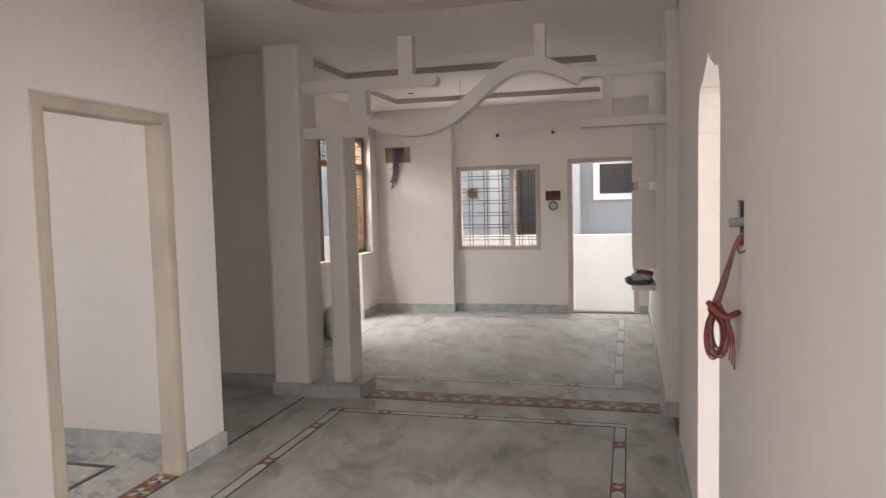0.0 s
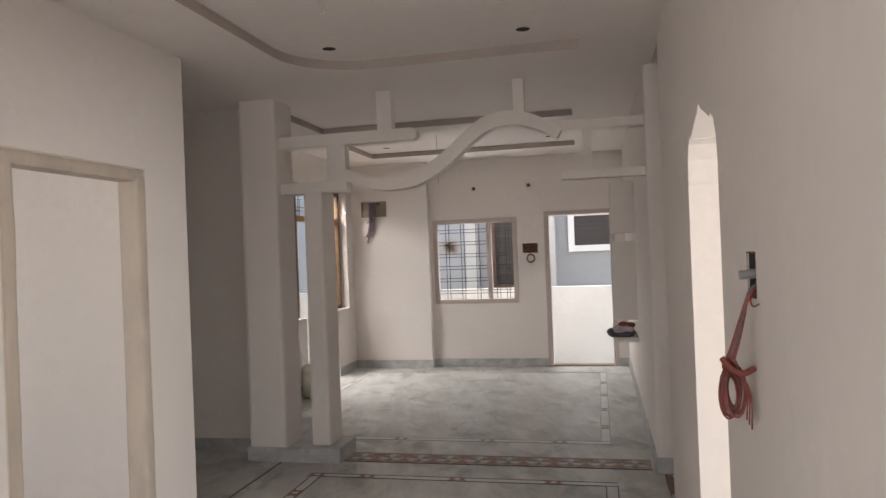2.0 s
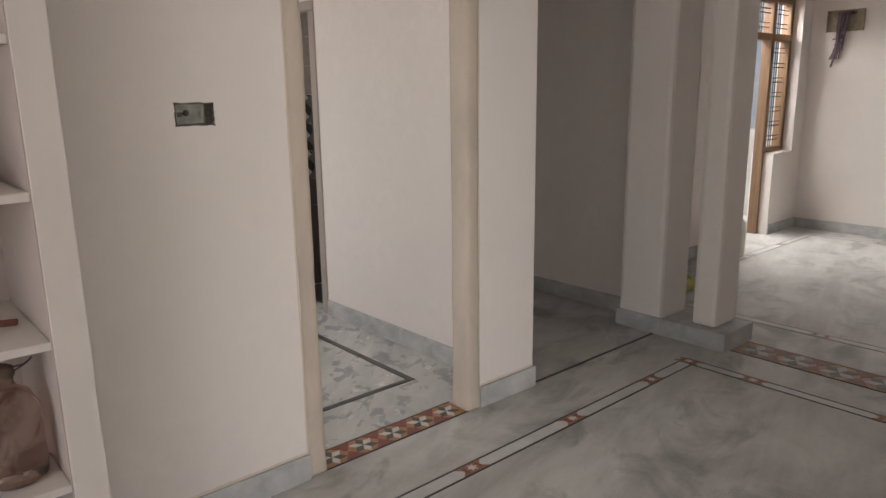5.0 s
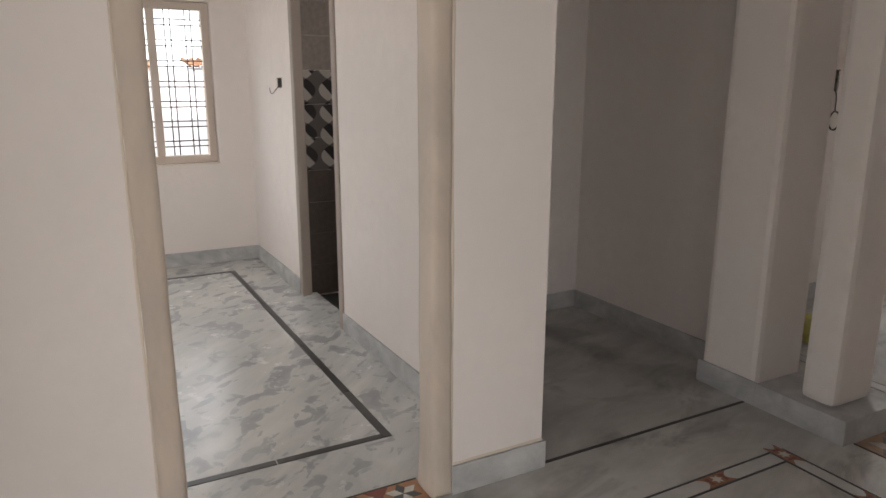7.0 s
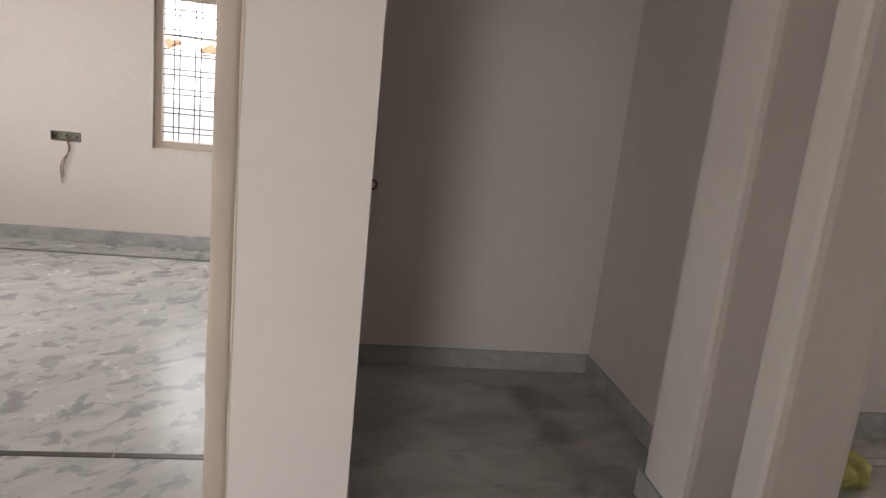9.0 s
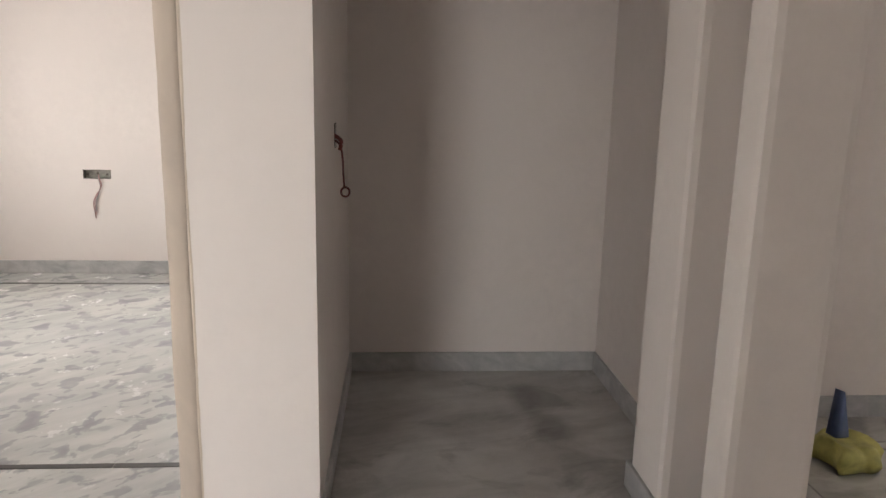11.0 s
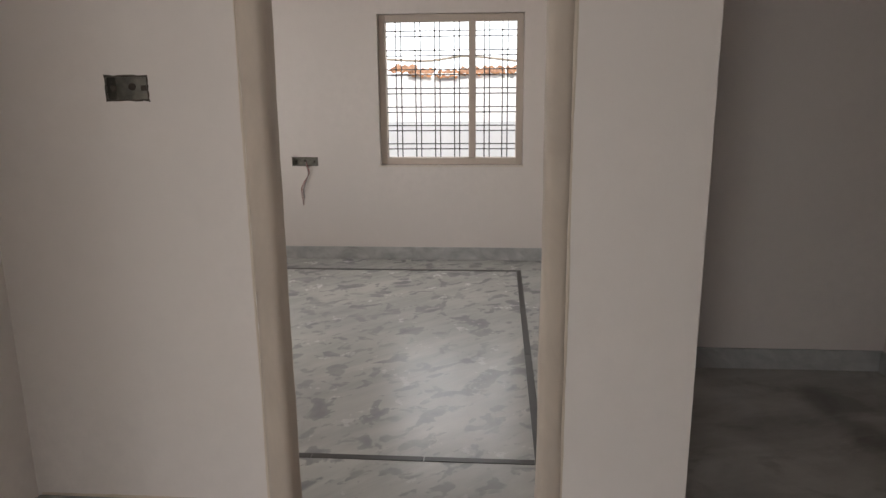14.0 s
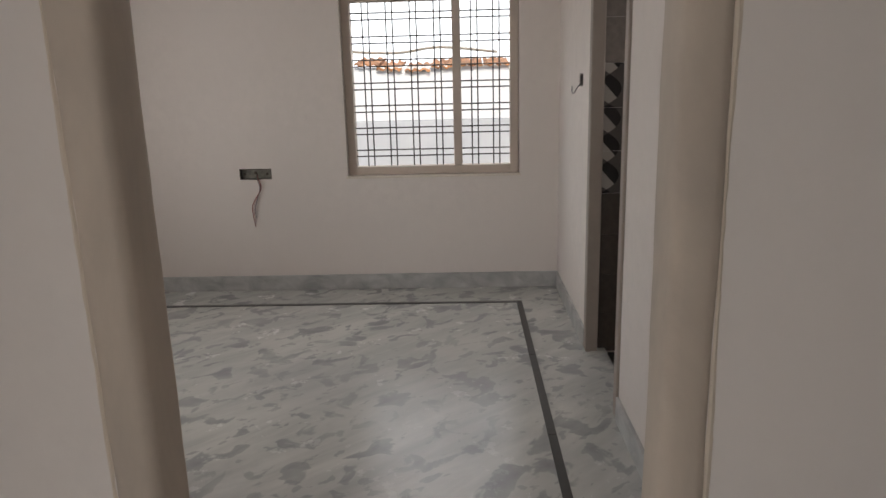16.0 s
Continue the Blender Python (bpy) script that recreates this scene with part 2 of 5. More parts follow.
def pierced_wall(axis, a, b, u0, u1, z0, z1, holes=(), pockets=()):
    """A wall between the planes a and b of an axis, from u0 to u1 along the other, with rectangular holes (u0, u1, z0, z1) through it
    and pockets (u0, u1, z0, z1, plane, depth) let into one of its faces."""
    cuts = [*holes, *pockets]
    us = sorted({u0, u1, *[h[0] for h in cuts], *[h[1] for h in cuts]})
    zs = sorted({z0, z1, *[h[2] for h in cuts], *[h[3] for h in cuts]})
    us = [u for u in us if u0 <= u <= u1]
    zs = [z for z in zs if z0 <= z <= z1]
    solid, sunk = {}, {}
    for i in range(len(us) - 1):
        for j in range(len(zs) - 1):
            cu, cz = (us[i] + us[i + 1]) / 2, (zs[j] + zs[j + 1]) / 2
            solid[i, j] = not any(h[0] < cu < h[1] and h[2] < cz < h[3] for h in holes)
            for k, h in enumerate(pockets):
                if h[0] < cu < h[1] and h[2] < cz < h[3]:
                    sunk[i, j] = k
    bm = bmesh.new()
    seen = {}

    def vert(p, u, z):
        key = (round(p, 5), round(u, 5), round(z, 5))
        if key not in seen:
            seen[key] = bm.verts.new((p, u, z) if axis == "x" else (u, p, z))
        return seen[key]

    for (i, j), full in solid.items():
        if not full:
            continue
        A, B, C, D = us[i], us[i + 1], zs[j], zs[j + 1]
        k = sunk.get((i, j))
        for p in (a, b):
            q = p
            if k is not None and pockets[k][4] == p:
                q = p + pockets[k][5] * (1 if p == min(a, b) else -1)
            bm.faces.new([vert(q, A, C), vert(q, B, C), vert(q, B, D), vert(q, A, D)])
        for di, dj, e in ((-1, 0, ((A, C), (A, D))), (1, 0, ((B, C), (B, D))), (0, -1, ((A, C), (B, C))), (0, 1, ((A, D), (B, D)))):
            (ua, za), (ub, zb) = e
            if not solid.get((i + di, j + dj), False):
                bm.faces.new([vert(a, ua, za), vert(a, ub, zb), vert(b, ub, zb), vert(b, ua, za)])
            elif k is not None and sunk.get((i + di, j + dj)) != k:
                p = pockets[k][4]
                q = p + pockets[k][5] * (1 if p == min(a, b) else -1)
                bm.faces.new([vert(p, ua, za), vert(p, ub, zb), vert(q, ub, zb), vert(q, ua, za)])
    bmesh.ops.recalc_face_normals(bm, faces=bm.faces)
    return bm


def prism(outline, axis, a, b):
    """An outline of (u, z) pairs pushed through from plane a to plane b of an axis."""
    bm = bmesh.new()
    put = (lambda p, u, z: (p, u, z)) if axis == "x" else ((lambda p, u, z: (u, p, z)) if axis == "y" else (lambda p, u, z: (u, z, p)))
    lo = [bm.verts.new(put(a, u, z)) for u, z in outline]
    hi = [bm.verts.new(put(b, u, z)) for u, z in outline]
    bm.faces.new(lo)
    bm.faces.new(hi)
    n = len(outline)
    for i in range(n):
        bm.faces.new([lo[i], lo[(i + 1) % n], hi[(i + 1) % n], hi[i]])
    bmesh.ops.recalc_face_normals(bm, faces=bm.faces)
    return bm


def tube(points, radius, sides=6):
    """A round wire through points."""
    bm = bmesh.new()
    rings = []
    pts = [Vector(p) for p in points]
    for i, p in enumerate(pts):
        way = (pts[min(i + 1, len(pts) - 1)] - pts[max(i - 1, 0)]).normalized()
        side = way.cross(Vector((0.31, 0.2, 0.93))).normalized()
        up = way.cross(side)
        rings.append([bm.verts.new(p + radius * (math.cos(2 * math.pi * k / sides) * side + math.sin(2 * math.pi * k / sides) * up)) for k in range(sides)])
    for r0, r1 in zip(rings, rings[1:]):
        for k in range(sides):
            bm.faces.new([r0[k], r0[(k + 1) % sides], r1[(k + 1) % sides], r1[k]])
    bm.faces.new(rings[0])
    bm.faces.new(rings[-1])
    bmesh.ops.recalc_face_normals(bm, faces=bm.faces)
    return bm


def spline(points, steps=6):
    """Points of a smooth line through the points given."""
    p = [Vector(q) for q in points]
    p = [2 * p[0] - p[1], *p, 2 * p[-1] - p[-2]]
    out = []
    for i in range(1, len(p) - 2):
        for k in range(steps):
            t = k / steps
            out.append(0.5 * (2 * p[i] + (p[i + 1] - p[i - 1]) * t + (2 * p[i - 1] - 5 * p[i] + 4 * p[i + 1] - p[i + 2]) * t * t + (3 * p[i] - p[i - 1] - 3 * p[i + 1] + p[i + 2]) * t ** 3))
    out.append(p[-2])
    return out


# ---- plan, in metres ----
WX = -2.70          # face of the wall with the bedroom door
WT = 0.15           # its thickness
DOOR0, DOOR1, DOORH = 2.782, 3.757, 2.118
CORNER = 4.161      # where that wall ends at the alcove
ALC_X, ALC_Y = -4.274, 5.592
EAST = 0.155
BED_X, BED_Y0, BED_Y1 = -6.63, 0.6, 4.034
FAR = 9.785
WEST2 = -3.62       # hall's far part, wall with the entrance
H = 2.85
SOUTH = -2.8
BASE = 0.113

# ---- floors ----


def sheet(x0, y0, x1, y1, z):
    bm = bmesh.new()
    bm.faces.new([bm.verts.new(p) for p in ((x0, y0, z), (x1, y0, z), (x1, y1, z), (x0, y1, z))])
    return bm


def slab(x0, y0, x1, y1, z=0.0, thick=0.1):
    return box((x0, y0, z - thick), (x1, y1, z))


structure("floor_hall", slab(WX - WT - 0.0, SOUTH - 0.2, EAST + 0.02, FAR + 0.2), MARBLE, "grey polished marble floor with soft cloudy streaks", "floor")
structure("floor_alcove", slab(ALC_X - 0.1, CORNER - 0.02, WX - WT, FAR + 0.2), MARBLE, "grey marble floor of the alcove and entrance", "floor")
structure("floor_bedroom", slab(BED_X - 0.02, BED_Y0 - 0.02, WX - WT, CORNER - 0.02), MARBLE_BED, "pale marble bedroom floor with dark grey flecks", "floor")
structure("floor_side_room", slab(EAST + 0.02, 1.0, 2.9, 5.37), MARBLE, "grey marble floor of the side room", "floor")
structure("floor_washroom", slab(-5.42, CORNER, -4.42, 5.9, -0.03, 0.07), BLACK_STONE, "dark washroom floor", "floor")

# ---- walls ----
structure("wall_west_door", pierced_wall("x", WX - WT, WX, 1.90, CORNER, 0, 3.1, [(DOOR0 + 0.002, DOOR1 - 0.002, 0, DOORH - 0.002)], [(2.362, 2.494, 1.464, 1.537, WX, 0.06)]), WALL, "cream painted plaster wall with a doorway", "wall")
# Opening added out of view for the west fill lamp.
structure("wall_west_south", pierced_wall("x", WX - WT, WX, SOUTH, 0.70, 0, 3.1, [(-2.1, -0.5, 0.7, 2.3)]), WALL, "cream painted plaster wall with an unseen opening added for light", "wall")
structure("wall_bedroom_north", pierced_wall("y", BED_Y1, CORNER, BED_X - 0.2, WX - WT, 0, 3.1, [(-5.403, -4.537, 0, 2.163)], [(-5.78, -5.66, 1.44, 1.505, BED_Y1, 0.05), (-3.52, -3.42, 1.32, 1.42, CORNER, 0.05)]), WALL, "cream painted wall with a washroom doorway", "wall")
structure("wall_bedroom_west", pierced_wall("x", BED_X - 0.23, BED_X, BED_Y0 - 0.15, BED_Y1, 0, 3.1, [(2.532, 3.757, 0.836, 2.087)], [(1.752, 1.980, 0.832, 0.905, BED_X, 0.05)]), WALL, "cream painted wall with a window opening", "wall")
# The opening in the south wall is assumed and out of view.
structure("wall_bedroom_south", pierced_wall("y", BED_Y0 - 0.15, BED_Y0, BED_X, WX - WT, 0, 3.1, [(-5.6, -4.0, 0.8, 2.2)]), WALL, "cream painted bedroom wall with an assumed side window", "wall")
structure("wall_alcove_back", pierced_wall("x", ALC_X - 0.12, ALC_X, CORNER, ALC_Y + 0.12, 0, 3.1), WALL, "cream painted alcove wall in shade", "wall")
structure("wall_alcove_north", pierced_wall("y", ALC_Y, ALC_Y + 0.12, ALC_X, -2.97, 0, 3.1), WALL, "cream painted alcove side wall", "wall")
structure("wall_entrance_south", pierced_wall("x", WEST2 - 0.23, WEST2, ALC_Y + 0.12, 7.56, 0, 3.1, (), [(7.085, 7.175, 1.43, 1.56, WEST2, 0.05)]), WALL, "cream painted wall beside the entrance", "wall")
structure("wall_entrance_head", pierced_wall("x", WEST2 - 0.23, WEST2, 7.56, FAR, 0, 3.1, [(7.56, 8.0, 0.87, 2.47), (8.0, 9.0, 0, 2.47), (9.0, 9.44, 0.87, 2.47)]), WALL, "cream painted entrance wall with deep openings", "wall")
structure("wall_far", pierced_wall("y", FAR, FAR + 0.2, WEST2 - 0.23, EAST + 0.3, 0, 3.1, [(-2.473, -1.304, 0.866, 2.035), (-0.877, -0.07, 0, 2.03)], [(-1.23, -1.03, 1.541, 1.665, FAR, 0.05), (-1.90, -1.855, 2.425, 2.47, FAR, 0.06), (-1.143, -1.098, 2.433, 2.478, FAR, 0.06)]), WALL, "cream painted far wall with a window and doorway", "wall")
structure("wall_far_pilaster", box((WEST2, FAR - 0.12, 0), (-2.515, FAR, 3.1), 0.004), WALL, "shallow cream plaster pilaster on the far wall", "wall")
structure("wall_south", pierced_wall("y", SOUTH - 0.2, SOUTH, WX - WT, EAST + 0.2, 0, 3.1, [(-2.15, -0.25, 0.55, 2.45)]), WALL, "plain cream wall closing the hall", "wall")

# the arch in the east wall: plain jambs, curved shoulders, a pointed crown
A0, A1 = 2.69, 3.44
AM, AH = (A0 + A1) / 2, (A1 - A0) / 2
side = [(1.0, 0.0), (1.0, 1.85), (0.955, 1.945), (0.85, 2.005), (0.70, 2.035), (0.64, 2.022), (0.36, 2.06), (0.12, 2.088)]
arch = [(AM + AH * u, z) for u, z in side] + [(AM, 2.118)] + [(AM - AH * u, z) for u, z in reversed(side)]


def arch_wall():
    # The hole from y -2.2 to -0.8 is added for the east fill.
    bm = pierced_wall("x", EAST, EAST + 0.2, SOUTH, 5.37, 0, 3.1, [(A0, A1, 0, 2.4), (-2.2, -0.8, 0.7, 2.3)], [(2.19, 2.29, 1.448, 1.565, EAST, 0.06), (4.62, 5.355, 0, 3.1, EAST, 0.18)])
    top = [p for p in arch if p[1] > 0]
    crown = prism([(A1, 2.4), *top, (A0, 2.4)], "x", EAST, EAST + 0.2)
    me = bpy.data.meshes.new("tmp")
    crown.to_mesh(me)
    crown.free()
    bm.from_mesh(me)
    bpy.data.meshes.remove(me)
    return bm


for k, (y0, y1, z0, z1) in enumerate(((A1 - 0.010, A1 + 0.001, 1.842, 1.858), (A0 - 0.001, A0 + 0.010, 1.842, 1.858), (AM + AH * 0.66, AM + AH * 0.72, 2.016, 2.032))):
    structure("trim_arch_%d" % (k + 1), box((EAST + 0.004, y0, z0), (EAST + 0.196, y1, z1), 0.003), PLASTER, "cream plaster lip where the arch springs", "plaster trim")
structure("wall_east_arch", arch_wall(), WALL, "cream painted wall with a pointed arch doorway", "wall")
structure("pier_east", box((0.118, 5.37, 0), (EAST + 0.2, 5.66, 3.1), 0.012), WALL, "cream plastered pier at the end of the screen", "pier")
structure("wall_east_far", pierced_wall("x", 0.12, 0.36, 5.66, FAR, 0, 3.1), WALL, "cream painted wall of the far hall", "wall")
structure("pier_west", box((-2.99, 5.37, 0), (-2.675, 5.70, 3.1), 0.03), WALL, "cream plastered pier beside the alcove", "pier")
# side room behind the arch
structure("wall_side_room_north", pierced_wall("y", 5.0, 5.15, EAST + 0.2, 2.7, 0, 3.1), WALL, "bright cream wall of the side room", "wall")
structure("wall_side_room_south", pierced_wall("y", 1.0, 1.15, EAST + 0.2, 2.7, 0, 3.1), WALL, "cream wall of the side room", "wall")
structure("wall_side_room_east", pierced_wall("x", 2.7, 2.85, 1.0, 5.15, 0, 3.1, [(1.2, 4.3, 0.5, 2.5)]), WALL, "cream side room wall with a window opening", "wall")
# washroom
# Vent hole is an addition that lets the washroom fill in.
structure("wall_washroom", pierced_wall("y", 5.75, 5.9, -5.40, -4.42, -0.05, 3.1, [(-5.2, -4.7, 1.9, 2.3)]), WALL, "washroom back wall", "wall")
structure("wall_washroom_west", pierced_wall("x", -5.52, -5.40, CORNER, 5.9, -0.05, 3.1), WALL, "washroom side wall", "wall")

# ---- ceilings ----


def rounded(x0, y0, x1, y1, radii, n=10):
    """A rectangle with its own radius at each corner: (x0,y0), (x1,y0), (x1,y1), (x0,y1)."""
    out = []
    for (cx, cy, sx, sy, a0), r in zip(((x0, y0, 1, 1, 180), (x1, y0, -1, 1, 270), (x1, y1, -1, -1, 0), (x0, y1, 1, -1, 90)), radii):
        if r <= 0:
            out.append((cx, cy))
            continue
        for k in range(n + 1):
            a = radians(a0 + 90 * k / n)
            out.append((cx + sx * r + r * math.cos(a), cy + sy * r + r * math.sin(a)))
    return out


def tray_ceiling(outer, trays, depth):
    """A flat ceiling with sunk trays, each an outline that rises by depth; the rims are the mesh's second material."""
    bm = bmesh.new()
    loops = []
    ov = [bm.verts.new((x, y, H)) for x, y in outer]
    edges = [bm.edges.new((ov[i], ov[(i + 1) % len(ov)])) for i in range(len(ov))]
    for tr in trays:
        iv = [bm.verts.new((x, y, H)) for x, y in tr]
        edges += [bm.edges.new((iv[i], iv[(i + 1) % len(iv)])) for i in range(len(iv))]
        loops.append(iv)
    bmesh.ops.triangle_fill(bm, edges=edges, use_beauty=True, use_dissolve=False)
    for iv in loops:
        top = [bm.verts.new((v.co.x, v.co.y, H + depth)) for v in iv]
        for i in range(len(iv)):
            j = (i + 1) % len(iv)
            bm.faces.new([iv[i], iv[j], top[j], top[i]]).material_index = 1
        bm.faces.new(top)
    return bm


TRAY = 0.062
hall_tray = rounded(-2.165, -0.9, -0.30, 4.80, (0, 0, 0, 0.48))
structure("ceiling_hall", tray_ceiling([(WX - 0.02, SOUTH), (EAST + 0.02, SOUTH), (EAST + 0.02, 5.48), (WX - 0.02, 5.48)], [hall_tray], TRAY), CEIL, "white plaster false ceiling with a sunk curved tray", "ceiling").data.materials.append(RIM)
structure("ceiling_alcove", slab(ALC_X, CORNER, WX - 0.02, 5.7, H + 0.05, 0.05), CEIL, "white plaster alcove ceiling", "ceiling")
tray_a = rounded(-2.95, 5.85, -0.42, 7.06, (0, 0, 0, 0))
tray_b = rounded(-3.08, 7.42, -0.46, 9.05, (0, 0, 0, 0))
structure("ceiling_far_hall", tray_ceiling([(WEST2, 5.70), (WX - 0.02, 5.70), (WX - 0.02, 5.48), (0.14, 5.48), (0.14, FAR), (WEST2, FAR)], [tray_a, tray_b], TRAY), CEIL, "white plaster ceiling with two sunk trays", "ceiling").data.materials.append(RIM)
structure("ceiling_bedroom", slab(BED_X - 0.02, BED_Y0, WX - WT, BED_Y1, 3.0, 0.06), CEIL, "white bedroom ceiling", "ceiling")
structure("ceiling_side_room", slab(EAST + 0.2, 1.0, 2.75, 5.1, 3.0, 0.06), CEIL, "white side room ceiling", "ceiling")
structure("ceiling_washroom", slab(-5.45, CORNER, -4.4, 5.8, 2.6, 0.06), CEIL, "white washroom ceiling", "ceiling")
structure("roof_slab", box((-7.2, SOUTH - 0.4, 3.1), (3.1, FAR + 0.5, 3.25)), OUTWALL, "concrete roof slab", "roof")
# Slab added out of view to block sun from the side room.
structure("roof_sun_block", box((3.1, 0.4, 2.75), (6.4, 5.6, 2.87)), OUTWALL, "unseen slab added to keep sun out of the side room", "roof")

# ---- skirting ----


def skirting(name, lo, hi, label="grey marble skirting slab along the wall foot"):
    return structure(name, box(lo, hi, 0.003), SKIRT, label, "skirting")


T = 0.014
skirting("baseboard_1", (WX, 1.95, 0), (WX + T, DOOR0 - 0.002, BASE))
skirting("baseboard_2", (WX, DOOR1 + 0.002, 0), (WX + T, CORNER + T, BASE))
skirting("baseboard_3", (ALC_X + T, CORNER, 0), (WX - 0.001, CORNER + T, BASE))
skirting("baseboard_4", (ALC_X, CORNER, 0), (ALC_X + T, ALC_Y - T, BASE))
skirting("baseboard_5", (ALC_X, ALC_Y - T, 0), (-3.006, ALC_Y, BASE))
skirting("baseboard_6", (-2.99 - T, 5.37 - T, 0), (-2.675 + T, 5.37, BASE), "grey marble skirting round the pier foot")
skirting("baseboard_7", (-2.99 - T, 5.371, 0), (-2.99, 5.592, BASE), "grey marble skirting round the pier foot")
skirting("baseboard_8", (BED_X, BED_Y0, 0), (BED_X + T, BED_Y1, BASE))
skirting("baseboard_9", (BED_X + T, BED_Y1 - T, 0), (-5.41, BED_Y1, BASE))
skirting("baseboard_10", (-4.53, BED_Y1 - T, 0), (WX - WT, BED_Y1, BASE))
skirting("baseboard_11", (WEST2 + T, FAR - 0.12 - T, 0), (-2.515 + T, FAR - 0.12, BASE))
skirting("baseboard_12", (-2.515, FAR - 0.119, 0), (-2.515 + T, FAR - T, BASE))
skirting("baseboard_13", (-2.515, FAR - T, 0), (-0.94, FAR, BASE))
skirting("baseboard_14", (-0.008, FAR - T, 0), (0.12 - T, FAR, BASE))
skirting("baseboard_15", (0.12 - T, 5.66, 0), (0.12, FAR, BASE))
skirting("baseboard_16", (0.118 - T, 5.355 - T, 0), (EAST + 0.178, 5.354, BASE), "grey marble skirting round the pier foot")
skirting("baseboard_17", (0.118 - T, 5.371, 0), (0.118, 5.66, BASE), "grey marble skirting round the pier foot")
skirting("baseboard_18", (EAST, A1 - T, 0), (EAST + 0.2, A1, BASE), "grey marble skirting inside the arch")
skirting("baseboard_19", (WEST2, ALC_Y + 0.12, 0), (WEST2 + T, 8.0, BASE))
skirting("baseboard_20", (WEST2, 9.0, 0), (WEST2 + T, FAR - 0.12, BASE))
skirting("baseboard_21", (EAST - T, A1, 0), (EAST, 4.62, BASE))

# ---- plaster screen between the two halls ----
screen = tagged(new("plaster_screen"), "white plaster screen with a wave-shaped ribbon and bars", "screen")
Y0, Y1 = 5.435, 5.545
part("plinth", box((-2.66, 5.355, 0.0), (-2.225, 5.72, BASE), 0.004), SKIRT, screen, "grey marble plinth block")
part("pillar", box((-2.48, 5.415, BASE), (-2.322, 5.69, 2.12), 0.03), PLASTER, screen, "slim square pillar")
part("bar", box((-2.675, Y0, 2.095), (-2.12, Y1, 2.185), 0.008), PLASTER, screen)
part("post", box((-2.275, Y0 + 0.004, 2.18), (-2.125, Y1 - 0.004, 2.47), 0.006), PLASTER, screen)


def round_end_bar(x0, x1, z0, z1):
    r = (z1 - z0) / 2
    out = [(x0, z0)] + [(x1 - r + r * math.sin(radians(a)), (z0 + z1) / 2 - r * math.cos(radians(a))) for a in range(0, 181, 15)] + [(x0, z1)]
    return prism(out, "y", Y0, Y1)


part("bar", round_end_bar(-2.675, -1.545, 2.46, 2.553), PLASTER, screen)
part("hanger", box((-1.855, Y0 + 0.004, 2.55), (-1.74, Y1 - 0.004, H)), PLASTER, screen)


def ribbon(centre, widths, y0, y1):
    """A flat band that follows a smooth line, of a width that changes along it."""
    pts = spline([(x, 0, z) for x, z in centre], 7)
    up, down = [], []
    for i, p in enumerate(pts):
        way = (pts[min(i + 1, len(pts) - 1)] - pts[max(i - 1, 0)]).normalized()
        n = Vector((-way.z, 0, way.x))
        f = i / (len(pts) - 1) * (len(widths) - 1)
        k = min(int(f), len(widths) - 2)
        w = widths[k] + (widths[k + 1] - widths[k]) * (f - k)
        up.append(p + n * w / 2)
        down.append(p - n * w / 2)
    bm = bmesh.new()
    rows = []
    for u, d in zip(up, down):
        rows.append([bm.verts.new((u.x, y0, u.z)), bm.verts.new((u.x, y1, u.z)), bm.verts.new((d.x, y1, d.z)), bm.verts.new((d.x, y0, d.z))])
    for r0, r1 in zip(rows, rows[1:]):
        for k in range(4):
            bm.faces.new([r0[k], r0[(k + 1) % 4], r1[(k + 1) % 4], r1[k]])
    bm.faces.new(rows[0])
    bm.faces.new(rows[-1])
    bmesh.ops.recalc_face_normals(bm, faces=bm.faces)
    return bm


part("wave_ribbon", ribbon([(-2.14, 2.232), (-1.98, 2.168), (-1.79, 2.14), (-1.60, 2.158), (-1.45, 2.218), (-1.33, 2.297), (-1.21, 2.395), (-1.10, 2.485), (-0.99, 2.548), (-0.87, 2.568), (-0.75, 2.56), (-0.60, 2.50), (-0.475, 2.425)], [0.085, 0.105, 0.112, 0.105, 0.10, 0.105, 0.115, 0.095, 0.075], Y0, Y1), PLASTER, screen, "curved wave-shaped plaster ribbon")
part("hanger", box((-0.803, Y0 + 0.004, 2.60), (-0.724, Y1 - 0.004, H)), PLASTER, screen)
part("bar", box((-0.463, Y0, 2.445), (0.118, Y1, 2.515), 0.006), PLASTER, screen)
part("post", box((-0.314, Y0 + 0.004, 2.15), (-0.25, Y1 - 0.004, 2.45)), PLASTER, screen)
part("bar", box((-0.475, Y0, 2.088), (0.118, Y1, 2.155), 0.006), PLASTER, screen)

# ---- door frames ----


def uneven(bm, amount, seed):
    """Hand-trowelled wander of a jamb's faces along its height."""
    longest = max(e.calc_length() for e in bm.edges)
    bmesh.ops.subdivide_edges(bm, edges=[e for e in bm.edges if e.calc_length() > longest * 0.9], cuts=36)
    mid = sum((v.co for v in bm.verts), Vector()) / len(bm.verts)
    for v in bm.verts:
        q = v.co - mid
        n = noise.noise(Vector((v.co.z * 2.6, v.co.y * 2.6, seed))) + 0.5 * noise.noise(Vector((v.co.z * 9, v.co.y * 9, seed + 5.0)))
        side = 1 if q.y > 0 else -1
        v.co.y += side * amount * (0.6 + 0.7 * n + 1.6 * math.exp(-v.co.z / 0.07))
        if q.x > 0:
            v.co.x += amount * 0.5 * (0.6 + n)
    return bm


